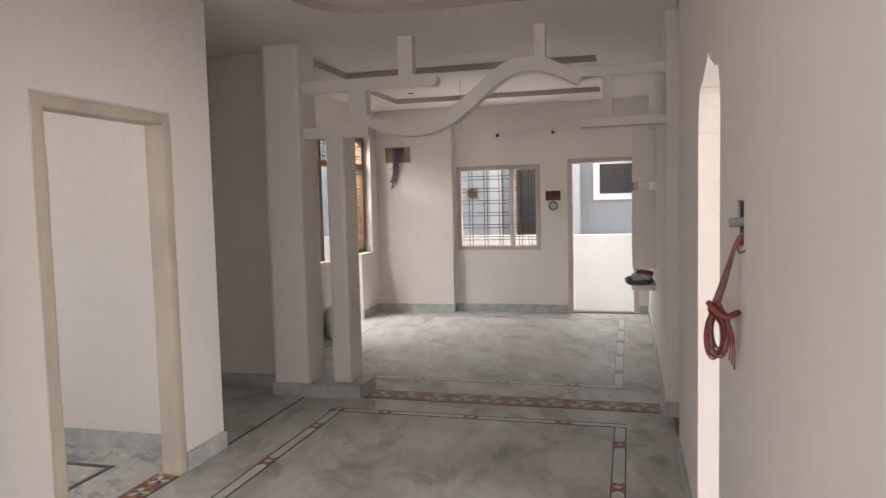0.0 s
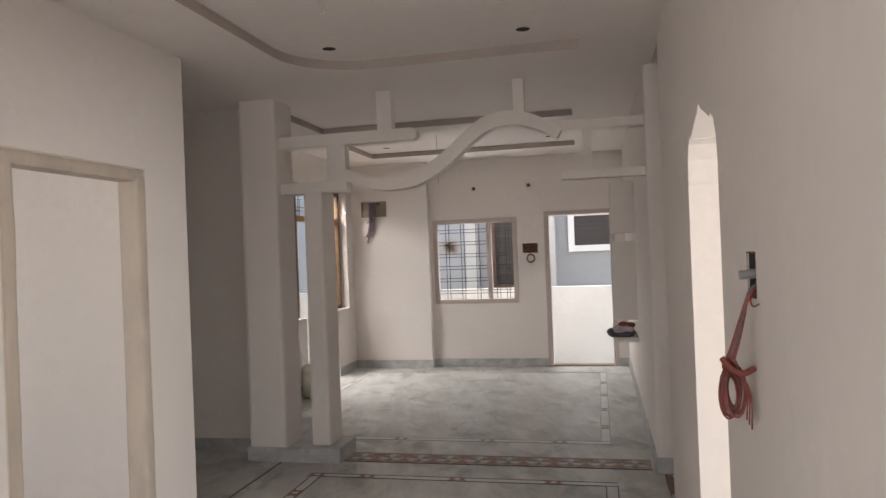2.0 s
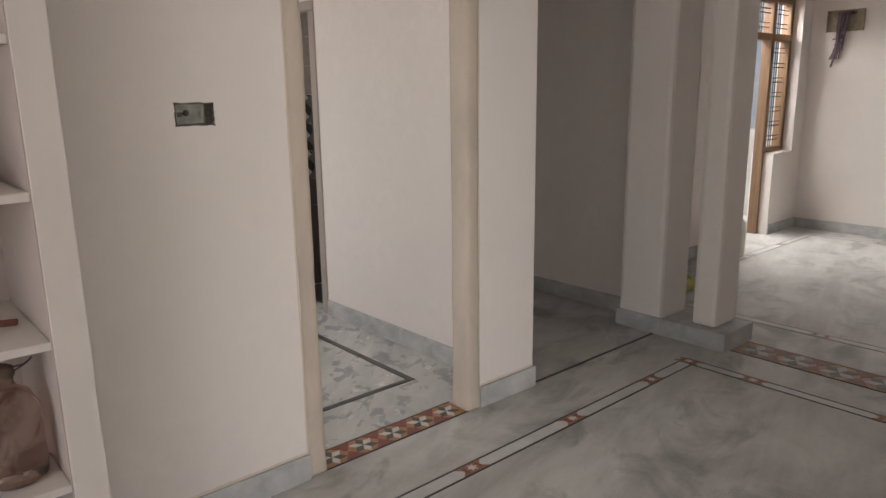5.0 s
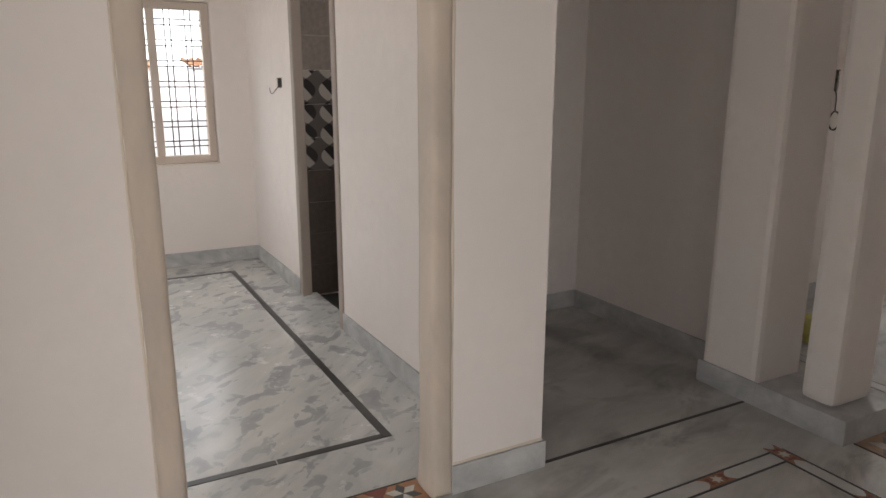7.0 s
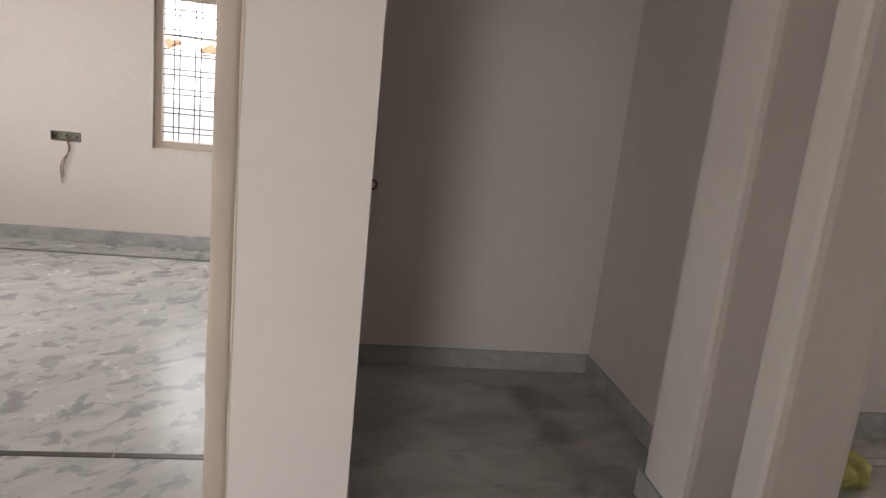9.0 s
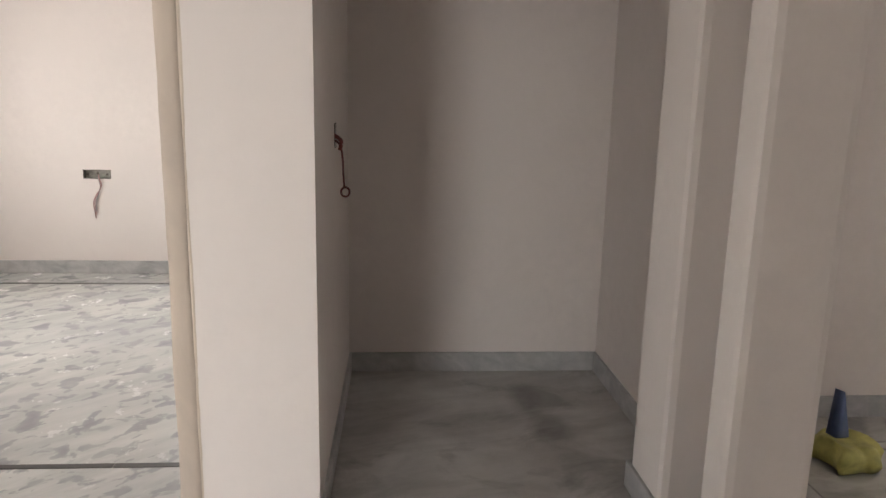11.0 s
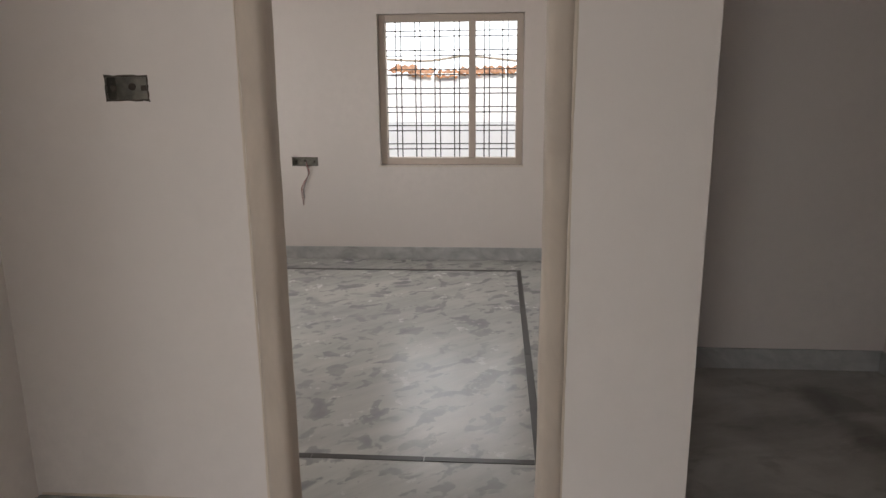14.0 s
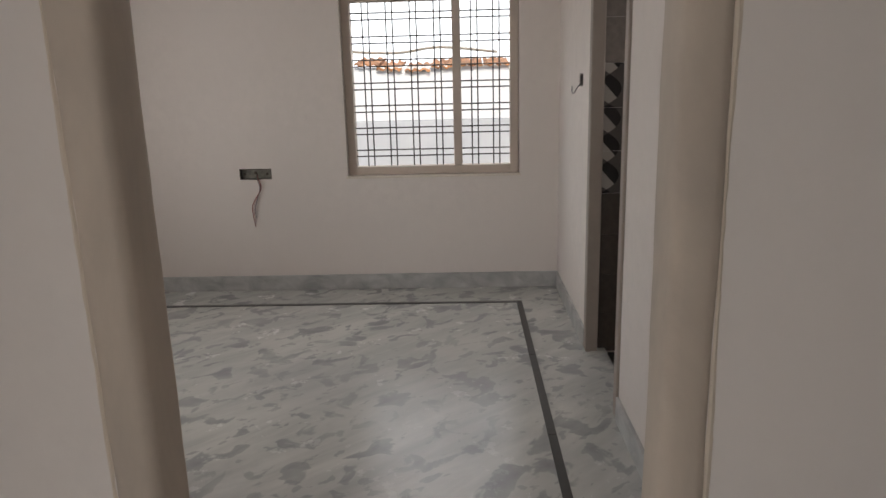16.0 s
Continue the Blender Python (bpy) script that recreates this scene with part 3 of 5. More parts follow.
def door_frame(name, label, mat, axis, plane, back, u0, u1, top, face, stop=0.004):
    """A frame of two jambs and a head, with a rebate for the missing door."""
    ob = tagged(new(name), label, "door frame")
    def at(p0, p1, a0, a1, z0, z1):
        lo, hi = ((p0, a0, z0), (p1, a1, z1)) if axis == "x" else ((a0, p0, z0), (a1, p1, z1))
        return box(lo, hi, 0.02 if mat == FRAME else 0.009)
    p0, p1 = min(plane, back), max(plane, back)
    for s in (0, 1):
        a = u0 if s == 0 else u1 - face
        bm = at(p0, p1, a, a + face, 0, top - (0.03 if mat == FRAME else face))
        r = stop
        e = a + face if s == 0 else a - r
        mid = p0 + (p1 - p0) * 0.45
        lo, hi = ((p0 + 0.004, e, 0), (mid, e + r, top - face)) if axis == "x" else ((e, p0 + 0.004, 0), (e + r, mid, top - face))
        if stop:
            add_box(bm, lo, hi)
        jamb = part("jamb", uneven(bm, 0.006, s * 3.7) if mat == FRAME else bm, mat, ob)
        if mat == FRAME:
            smooth(jamb)
    part("head", at(p0, p1, u0, u1, top - face + 0.001, top), mat, ob)
    return ob


door_frame("door_frame", "beige putty-coated door frame with rough patches, no door", FRAME, "x", WX + 0.006, WX - 0.118, DOOR0, DOOR1, DOORH, 0.07, 0)


def ragged_strip(axis, plane, out, u, z0, z1, width, seed, upright=True):
    """An uneven smear of plaster along a frame's outer edge."""
    r = random.Random(seed)
    bm = bmesh.new()
    n = int((z1 - z0) / 0.03) + 2
    prev = None
    for k in range(n):
        a = z0 + (z1 - z0) * k / (n - 1)
        w0, w1 = r.uniform(-0.003, 0.0), width * (0.62 + 0.4 * noise.noise(Vector((a * 2.2, seed * 5.3, 0))) + r.uniform(-0.08, 0.08))
        pts = []
        for d, h in ((w0, 0.0), ((w0 + w1) / 2, 0.002), (w1, 0.0)):
            q, zz = (u + d, a) if upright else (a, u + d)
            p = plane + out * (h + 0.0005)
            pts.append(bm.verts.new((p, q, zz) if axis == "x" else (q, p, zz)))
        if prev:
            for i in (0, 1):
                bm.faces.new([prev[i], prev[i + 1], pts[i + 1], pts[i]])
        prev = pts
    return bm


for u, w, sd in ((DOOR0, -0.013, 1), (DOOR1, 0.013, 2)):
    part("plaster_smear", ragged_strip("x", WX, 1, u, BASE if u > 3 else 0.0, DOORH + 0.01, w, sd), BEAD, bpy.data.objects["door_frame"], "cream plaster smear along the frame")
part("plaster_smear", ragged_strip("x", WX, 1, DOORH, DOOR0 - 0.01, DOOR1 + 0.01, 0.013, 3, False), BEAD, bpy.data.objects["door_frame"], "cream plaster smear along the frame")
for y0, y1, sd in ((1.96, DOOR0 - 0.01, 5), (DOOR1 + 0.01, CORNER, 6)):
    sk = ragged_strip("x", WX, 1, BASE, y0, y1, 0.016, sd, False)
    structure("trim_%d" % sd, sk, BEAD, "cream plaster smear above the skirting", "plaster trim")
FRAME_GREY = paint("frame_grey", (0.37, 0.32, 0.28), 0.12, 0.6, 0.3)
door_frame("door_frame", "brownish grey washroom door frame, no door hung", FRAME_GREY, "y", BED_Y1 - 0.012, BED_Y1 + 0.058, -5.405, -4.535, 2.165, 0.065)
FRAME_PINK = paint("frame_pinkish", (0.55, 0.475, 0.43), 0.1, 0.6, 0.3)
door_frame("door_frame", "pale pinkish back door frame standing open", FRAME_PINK, "y", FAR - 0.01, FAR + 0.12, -0.935, -0.012, 2.088, 0.06)

part("threshold", box((-0.875, FAR - 0.004, 0.0), (-0.072, FAR + 0.11, 0.022), 0.004), plain("brown_threshold", (0.26, 0.19, 0.14), 0.7), bpy.data.objects["door_frame.002"], "brown threshold strip")

# ---- windows with iron grilles ----
_bars = {}


def bar_mesh(length, r):
    key = (round(length, 3), r)
    if key not in _bars:
        bm = bmesh.new()
        bmesh.ops.create_cone(bm, cap_ends=True, segments=6, radius1=r, radius2=r, depth=length)
        me = bpy.data.meshes.new("bar")
        bm.to_mesh(me)
        bm.free()
        me.materials.append(IRON)
        _bars[key] = me
    return _bars[key]


def grille(win, axis, plane, u0, u1, z0, z1, ups, levels, gap=0.022, r=0.0048):
    """Paired upright and level bars in one light of a window."""
    for k in range(ups):
        c = u0 + (u1 - u0) * (k + 0.62) / (ups + 0.24)
        for d in (-gap, gap):
            ob = new("bar", bar_mesh(z1 - z0, r))
            ob.parent = win
            ob.location = (plane, c + d, (z0 + z1) / 2) if axis == "x" else (c + d, plane, (z0 + z1) / 2)
    for k in range(levels):
        c = z0 + (z1 - z0) * (k + 0.6) / (levels + 0.2)
        for d in (-gap, gap):
            ob = new("bar", bar_mesh(u1 - u0, r))
            ob.parent = win
            if axis == "x":
                ob.location, ob.rotation_euler = (plane + 0.009, (u0 + u1) / 2, c + d), (radians(90), 0, 0)
            else:
                ob.location, ob.rotation_euler = ((u0 + u1) / 2, plane + 0.009, c + d), (0, radians(90), 0)


def grille_window(name, label, mat, axis, p0, p1, u0, u1, z0, z1, split, face, lights):
    win = tagged(new(name), label, "window", kind="structure")
    def at(a0, a1, c0, c1, q0=p0, q1=p1):
        return box((q0, a0, c0), (q1, a1, c1), 0.004) if axis == "x" else box((a0, q0, c0), (a1, q1, c1), 0.004)
    part("window_frame", at(u0, u0 + face, z0, z1), mat, win)
    part("window_frame", at(u1 - face, u1, z0, z1), mat, win)
    part("window_frame", at(u0 + face, u1 - face, z1 - face, z1), mat, win)
    part("window_frame", at(u0 + face, u1 - face, z0, z0 + face), mat, win)
    spans = [(u0 + face, u1 - face)]
    if split:
        part("mullion", at(split - face / 2, split + face / 2, z0 + face, z1 - face), mat, win)
        spans = [(u0 + face, split - face / 2), (split + face / 2, u1 - face)]
    for (a, b), (ups, levels) in zip(spans, lights):
        grille(win, axis, (p0 + p1) / 2, a, b, z0 + face, z1 - face, ups, levels)
    return win


FRAME_BED = paint("frame_bedroom", (0.58, 0.50, 0.43), 0.1, 0.6, 0.3)
w1 = grille_window("window_1", "beige bedroom window frame with a black iron grille", FRAME_BED, "x", BED_X - 0.14, BED_X - 0.05, 2.535, 3.754, 0.84, 2.084, 3.325, 0.058, ((4, 7), (2, 7)))
part("window_sill", box((BED_X - 0.05, 2.52, 0.822), (BED_X + 0.012, 3.767, 0.837), 0.003), SILL, w1, "cream sill ledge")
w2 = grille_window("window_2", "pinkish far window frame with a dark iron grille", FRAME_PINK, "y", FAR - 0.006, FAR + 0.08, -2.471, -1.306, 0.868, 2.033, -1.692, 0.06, ((3, 6), (2, 6)))

# entrance: teak post-and-rail frame with a door gap between two grilled side lights


def teak(name, tone=1.0, grey=0.0):
    m, nt, bsdf = material(name)
    n = noise_tex(nt, coords(nt, (22, 22, 1.6)), 2.0, 6, 0.6, 0.4)
    c = ramp(nt, n, [(p, tuple(v * tone + grey for v in col)) for p, col in ((0.3, (0.22, 0.105, 0.035)), (0.55, (0.36, 0.19, 0.07)), (0.75, (0.45, 0.26, 0.11)))])
    nt.links.new(c, bsdf.inputs["Base Color"])
    bsdf.inputs["Roughness"].default_value = 0.45
    return m


TEAK = teak("teak_wood")
TEAK_DARK = teak("teak_dark", 0.5, 0.025)
entry = tagged(new("entrance_frame"), "brown teak entrance frame with grilled side lights", "door frame")
EX0, EX1 = WEST2 - 0.20, WEST2 - 0.10
for y0, y1, z0 in ((7.562, 7.62, 0.875), (7.97, 8.04, 0.0), (8.96, 9.03, 0.0), (9.38, 9.438, 0.875)):
    part("post", box((EX0, y0, z0), (EX1, y1, 2.468), 0.005), TEAK_DARK, entry)
for y0, y1 in ((7.62, 7.97), (8.04, 8.96), (9.03, 9.38)):
    part("transom", box((EX0 + 0.002, y0, 2.03), (EX1 + 0.006, y1, 2.10), 0.005), TEAK, entry, "yellowish wooden transom rail")
    part("head", box((EX0, y0, 2.408), (EX1, y1, 2.468), 0.004), TEAK_DARK, entry)
for y0, y1 in ((7.62, 7.97), (9.03, 9.38)):
    part("rail", box((EX0, y0, 0.875), (EX1, y1, 0.935), 0.004), TEAK_DARK, entry)
    grille(entry, "x", EX0 + 0.05, y0, y1, 0.935, 2.03, 1 if y1 - y0 < 0.4 else 2, 7)
    grille(entry, "x", EX0 + 0.05, y0, y1, 2.10, 2.408, 1 if y1 - y0 < 0.4 else 2, 2)
grille(entry, "x", EX0 + 0.05, 8.04, 8.96, 2.10, 2.408, 3, 2)
structure("window_sill_1", box((WEST2 - 0.10, 7.565, 0.866), (WEST2 + 0.02, 7.965, 0.880), 0.003), SILL, "cream side light sill", "sill")
structure("window_sill_2", box((WEST2 - 0.10, 9.03, 0.866), (WEST2 + 0.02, 9.435, 0.880), 0.003), SILL, "cream side light sill", "sill")

# ---- built-in shelves ----
unit = tagged(new("wall_shelf_unit"), "cream plastered built-in shelf unit with open niches", "shelf unit")
SX, SB = -2.38, -2.92
part("side_panel", box((SB, 1.855, 0), (SX, 1.945, H + 0.05), 0.002), WALL, unit)
part("side_panel", box((SB, 0.66, 0), (SX, 0.76, H + 0.05), 0.004), WALL, unit)
part("back_panel", box((SB - 0.06, 0.66, 0), (SB, 1.945, H + 0.05)), NICHE_SHADE, unit, "pinkish coat with niche shade in its colour")
# Thin sheets added over the side panels to carry the niche shade.
part("shade_lining", box((SB, 1.851, 0.10), (SX - 0.006, 1.8545, 2.25)), NICHE_SHADE, unit, "pinkish coat with niche shade in its colour")
part("shade_lining", box((SB, 0.7605, 0.10), (SX - 0.006, 0.764, 2.25)), NICHE_SHADE, unit, "pinkish coat with niche shade in its colour")
part("base", box((SB, 0.76, 0), (SX + 0.002, 1.855, 0.10), 0.003), SKIRT, unit, "grey marble base slab")
for z in (0.472, 0.898, 1.302, 1.692):
    part("shelf", box((SB, 0.765, z), (SX - 0.004, 1.850, z + 0.024), 0.003), PLASTER, unit)
part("top", box((SB, 0.76, 2.25), (SX, 1.855, H + 0.05)), WALL, unit)
skirting("baseboard_22", (SX, 1.855, 0), (SX + T, 1.945 + T, BASE))
skirting("baseboard_23", (WX + T, 1.945, 0), (SX, 1.945 + T, BASE))

# ---- stone inlay in the floor ----


def star_band(name, label, x0, x1, y0, y1, along, cells, stones):
    """A threshold band of six-rayed stone stars on ochre between red triangles."""
    red, ochre, white, dark = stones
    band = tagged(new(name), label, "floor mosaic")
    L, Wd = (x1 - x0, y1 - y0) if along == "x" else (y1 - y0, x1 - x0)
    def place(u, v):
        return (x0 + u, y0 + v) if along == "x" else (x0 + v, y0 + u)
    def piece(nm, pts, mat, z=0.0042):
        bm = bmesh.new()
        top = [bm.verts.new((*place(u, v), z)) for u, v in pts]
        low = [bm.verts.new((*place(u, v), -0.004)) for u, v in pts]
        bm.faces.new(top)
        n = len(pts)
        for i in range(n):
            bm.faces.new([top[i], top[(i + 1) % n], low[(i + 1) % n], low[i]])
        bmesh.ops.recalc_face_normals(bm, faces=bm.faces)
        part(nm, bm, mat, band)
    edge = 0.006
    piece("bed", [(0, 0), (L, 0), (L, Wd), (0, Wd)], ochre, 0.0025)
    piece("border_strip", [(0, 0), (L, 0), (L, edge), (0, edge)], BLACK_STONE)
    piece("border_strip", [(0, Wd - edge), (L, Wd - edge), (L, Wd), (0, Wd)], BLACK_STONE)
    w = L / cells
    R = min(w, Wd) * 0.46
    gap = 0.0012
    for c in range(cells):
        cu, cv = (c + 0.5) * w, Wd / 2
        for k in range(6):
            a = radians(60 * k + 30)
            a0, a1 = a - radians(30), a + radians(30)
            r1 = R * 0.58
            tip = (cu + R * math.cos(a), cv + R * 0.96 * math.sin(a))
            pts = [(cu + gap * math.cos(a), cv + gap * math.sin(a)), (cu + r1 * math.cos(a0 + 0.03), cv + r1 * math.sin(a0 + 0.03)), tip, (cu + r1 * math.cos(a1 - 0.03), cv + r1 * math.sin(a1 - 0.03))]
            piece("star_stone", pts, white if k % 2 else dark)
        b = c * w
        if c:
            h = w * 0.30
            piece("red_stone", [(b - h, edge + 0.001), (b + h, edge + 0.001), (b, Wd / 2 - 0.003)], red)
            piece("red_stone", [(b - h, Wd - edge - 0.001), (b, Wd / 2 + 0.003), (b + h, Wd - edge - 0.001)], red)
    return band


star_band("mosaic_threshold", "red, ochre and white star mosaic in the doorway", WX - 0.152, WX - 0.002, 2.852, 3.687, "y", 5, (RED_STONE, OCHRE_STONE, WHITE_STONE, DARK_STONE))
star_band("mosaic_threshold", "brown and dark star mosaic in the shallow wall recess", EAST + 0.004, EAST + 0.176, 4.625, 5.335, "y", 4, (RED_STONE, plain("brown_stone", (0.20, 0.12, 0.08), 0.4), WHITE_STONE, DARK_STONE))
star_band("mosaic_band", "worn red and ochre star mosaic across the floor", -2.22, 0.084, 5.42, 5.65, "x", 10, (plain("worn_red_stone", (0.25, 0.135, 0.11), 0.45, 0, 0.25, 14), plain("worn_ochre_stone", (0.38, 0.255, 0.17), 0.45, 0, 0.25, 14), plain("worn_white_stone", (0.46, 0.435, 0.40), 0.45, 0, 0.2, 14), plain("worn_dark_stone", (0.17, 0.17, 0.16), 0.45, 0, 0.3, 14)))


ORNAMENT_STONE = plain("ornament_brown_stone", (0.30, 0.135, 0.075), 0.4, 0, 0.2)
WORN_LINE = plain("worn_line_stone", (0.29, 0.285, 0.27), 0.4, 0, 0.3, 6)
WORN_TILE = plain("worn_tile_stone", (0.40, 0.34, 0.28), 0.4, 0, 0.2, 6)
PALE_STONE = plain("pale_marble", (0.56, 0.56, 0.54), 0.35, 0, 0.1, 8)


def inlay_strip(name, label, x0, y0, x1, y1, width, ornaments):
    """Two thin dark lines with ochre ornament tiles between them."""
    ob = tagged(new(name), label, "floor inlay")
    along_x = abs(x1 - x0) > abs(y1 - y0)
    line = 0.008
    faint = label == FADED
    dark = WORN_LINE if faint else BLACK_STONE
    for s in (-1, 1):
        o = s * width / 2
        lo = (min(x0, x1), y0 + o - line / 2, -0.004) if along_x else (x0 + o - line / 2, min(y0, y1), -0.004)
        hi = (max(x0, x1), y0 + o + line / 2, 0.003) if along_x else (x0 + o + line / 2, max(y0, y1), 0.003)
        part("dark_line", box(lo, hi), dark, ob)
    hw = width / 2 - line / 2 - 0.001
    lo = (min(x0, x1), y0 - hw, -0.004) if along_x else (x0 - hw, min(y0, y1), -0.004)
    hi = (max(x0, x1), y0 + hw, 0.0015) if along_x else (x0 + hw, max(y0, y1), 0.0015)
    part("pale_strip", box(lo, hi), PALE_STONE, ob, "pale marble strip")
    for u in ornaments:
        c = Vector((u, y0, 0)) if along_x else Vector((x0, u, 0))
        ax, ay = (Vector((1, 0, 0)), Vector((0, 1, 0))) if along_x else (Vector((0, 1, 0)), Vector((1, 0, 0)))
        def flat(pts, z, mat, nm):
            bm = bmesh.new()
            top = [bm.verts.new(c + ax * p + ay * q + Vector((0, 0, z))) for p, q in pts]
            low = [bm.verts.new(c + ax * p + ay * q - Vector((0, 0, 0.004))) for p, q in pts]
            bm.faces.new(top)
            for i in range(len(pts)):
                j = (i + 1) % len(pts)
                bm.faces.new([top[i], top[j], low[j], low[i]])
            bmesh.ops.recalc_face_normals(bm, faces=bm.faces)
            part(nm, bm, mat, ob)
        a = 0.075
        flat([(-a, -hw), (a, -hw), (a * 0.72, -hw * 0.45), (a * 0.62, 0), (a * 0.72, hw * 0.45), (a, hw), (-a, hw), (-a * 0.72, hw * 0.45), (-a * 0.62, 0), (-a * 0.72, -hw * 0.45)], 0.003, WORN_TILE if faint else ORNAMENT_STONE, "ornament_tile")
        star = []
        for k in range(12):
            r = 0.026 if k % 2 == 0 else 0.013
            star.append((r * math.cos(radians(30 * k)), r * math.sin(radians(30 * k))))
        flat(star, 0.0045, WHITE_STONE, "ornament_star")
        for s in (-1, 1):
            flat([(s * 0.030, -hw * 0.7), (s * 0.046, -hw * 0.5), (s * 0.040, 0), (s * 0.046, hw * 0.5), (s * 0.030, hw * 0.7), (s * 0.034, 0)], 0.0045, RED_STONE, "ornament_leaf")
    return ob


DARKL = "dark double-line floor inlay with ochre ornaments"
FADED = "faded double-line floor inlay in the far hall"
inlay_strip("floor_inlay", DARKL, -2.30, -1.5, -2.30, 5.05, 0.075, [-0.7, -0.02, 0.65, 1.31, 1.977, 2.65, 3.33, 4.005, 4.695])
inlay_strip("floor_inlay", DARKL, -2.335, 5.085, -0.165, 5.085, 0.07, [-2.30, -1.918, -1.256, -0.589])
inlay_strip("floor_inlay", DARKL, -0.20, -1.5, -0.20, 5.05, 0.075, [-0.7, 0.0, 0.67, 1.34, 2.0, 2.67, 3.35, 4.03, 4.70])
inlay_strip("floor_inlay", FADED, -3.26, 6.09, -0.19, 6.09, 0.075, [-2.75, -1.95, -1.2, -0.6])
inlay_strip("floor_inlay", FADED, -0.23, 6.13, -0.23, 9.31, 0.075, [6.6, 7.27, 7.95, 8.63])
inlay_strip("floor_inlay", FADED, -3.30, 6.05, -3.30, 9.31, 0.075, [6.6, 7.27, 7.95, 8.63])
inlay_strip("floor_inlay", FADED, -3.33, 9.35, -0.19, 9.35, 0.075, [-2.6, -1.8, -1.0])


def line_stone(lo, hi, name, label):
    return tagged(mesh_ob(name, box(lo, hi), BLACK_STONE), label, "floor inlay")


line_stone((-2.72, CORNER + 0.015, -0.004), (-2.705, 5.352, 0.003), "floor_line", "thin black stone line before the alcove")
bl = tagged(new("bedroom_floor_border"), "black stone border line set in bedroom marble", "floor inlay")
for y0, y1 in ((0.95, 1.9), (1.902, 2.78), (2.783, 3.25), (3.255, 3.706)):
    part("border_stone", box((-3.232, y0, -0.004), (-3.198, y1, 0.003)), BLACK_STONE, bl)
for x0, x1 in ((-6.275, -5.3), (-5.297, -4.4), (-4.396, -3.70), (-3.696, -3.198)):
    part("border_stone", box((x0, 3.708, -0.004), (x1, 3.746, 0.003)), BLACK_STONE, bl)
part("border_stone", box((-6.275, 0.95, -0.004), (-6.242, 3.706, 0.003)), BLACK_STONE, bl)

# ---- electrics ----


def metal_box(name, label, axis, plane, into, u0, u1, z0, z1, depth, steel=None):
    """An open steel back box let into a wall, with a ragged plaster rim."""
    ob = tagged(new(name), label, "switch box")
    steel = steel or BOX_METAL
    d = 0.002
    r = random.Random(int(abs(u0) * 977 + z0 * 311))
    bm = bmesh.new()
    inner, outer = [], []
    n = 9
    cu, cz = (u0 + u1) / 2, (z0 + z1) / 2
    for side in range(4):
        for k in range(n):
            f = k / n * 2 - 1
            a, c = ((f, -1), (1, f), (-f, 1), (-1, -f))[side]
            j = r.uniform(0.0, 0.0035) + (0.0015 if abs(f) > 0.9 and side % 2 else 0.0)
            hu, hz = (u1 - u0) / 2, (z1 - z0) / 2
            def put(eu, ez, h):
                q = (plane - into * h, cu + a * eu, cz + c * ez)
                return bm.verts.new(q if axis == "x" else (q[1], q[0], q[2]))
            inner.append(put(hu - 0.003, hz - 0.003, 0.001))
            outer.append(put(hu + j, hz + j, 0.001))
    for k in range(len(inner)):
        m = (k + 1) % len(inner)
        bm.faces.new([inner[k], inner[m], outer[m], outer[k]])
    part("ragged_rim", bm, HOLE, ob, "ragged dark mortar rim")
    q = plane + into * depth * 0.9
    def at(p0, p1, a0, a1, c0, c1):
        lo, hi = (min(p0, p1), a0, c0), (max(p0, p1), a1, c1)
        return box(lo, hi) if axis == "x" else box((lo[1], lo[0], lo[2]), (hi[1], hi[0], hi[2]))
    f = plane + into * 0.004
    part("back_plate", at(q, q - into * d, u0 + 0.004, u1 - 0.004, z0 + 0.004, z1 - 0.004), steel, ob)
    for a0, a1, c0, c1 in ((u0 + 0.001, u0 + 0.004, z0, z1), (u1 - 0.004, u1 - 0.001, z0, z1), (u0 + 0.004, u1 - 0.004, z0 + 0.001, z0 + 0.004), (u0 + 0.004, u1 - 0.004, z1 - 0.004, z1 - 0.001)):
        part("box_side", at(f, q, a0, a1, c0, c1), steel, ob)
    um = (u0 + u1) / 2
    for k in (-1, 1):
        part("screw_lug", at(f + into * 0.004, f + into * 0.007, um + k * (u1 - u0) * 0.36 - 0.008, um + k * (u1 - u0) * 0.36 + 0.008, (z0 + z1) / 2 - 0.008, (z0 + z1) / 2 + 0.008), HOLE, ob)
    bm = bmesh.new()
    bmesh.ops.create_cone(bm, cap_ends=True, segments=12, radius1=0.011, radius2=0.011, depth=0.003)
    turn = Matrix.Rotation(radians(90), 4, "Y") if axis == "x" else Matrix.Rotation(radians(90), 4, "X")
    pos = (q - into * 0.004, um - 0.01, (z0 + z1) / 2 + 0.004) if axis == "x" else (um - 0.01, q - into * 0.004, (z0 + z1) / 2 + 0.004)
    bmesh.ops.transform(bm, matrix=Matrix.Translation(pos) @ turn, verts=bm.verts)
    part("knockout", bm, HOLE, ob, "dark conduit knockout")
    return ob


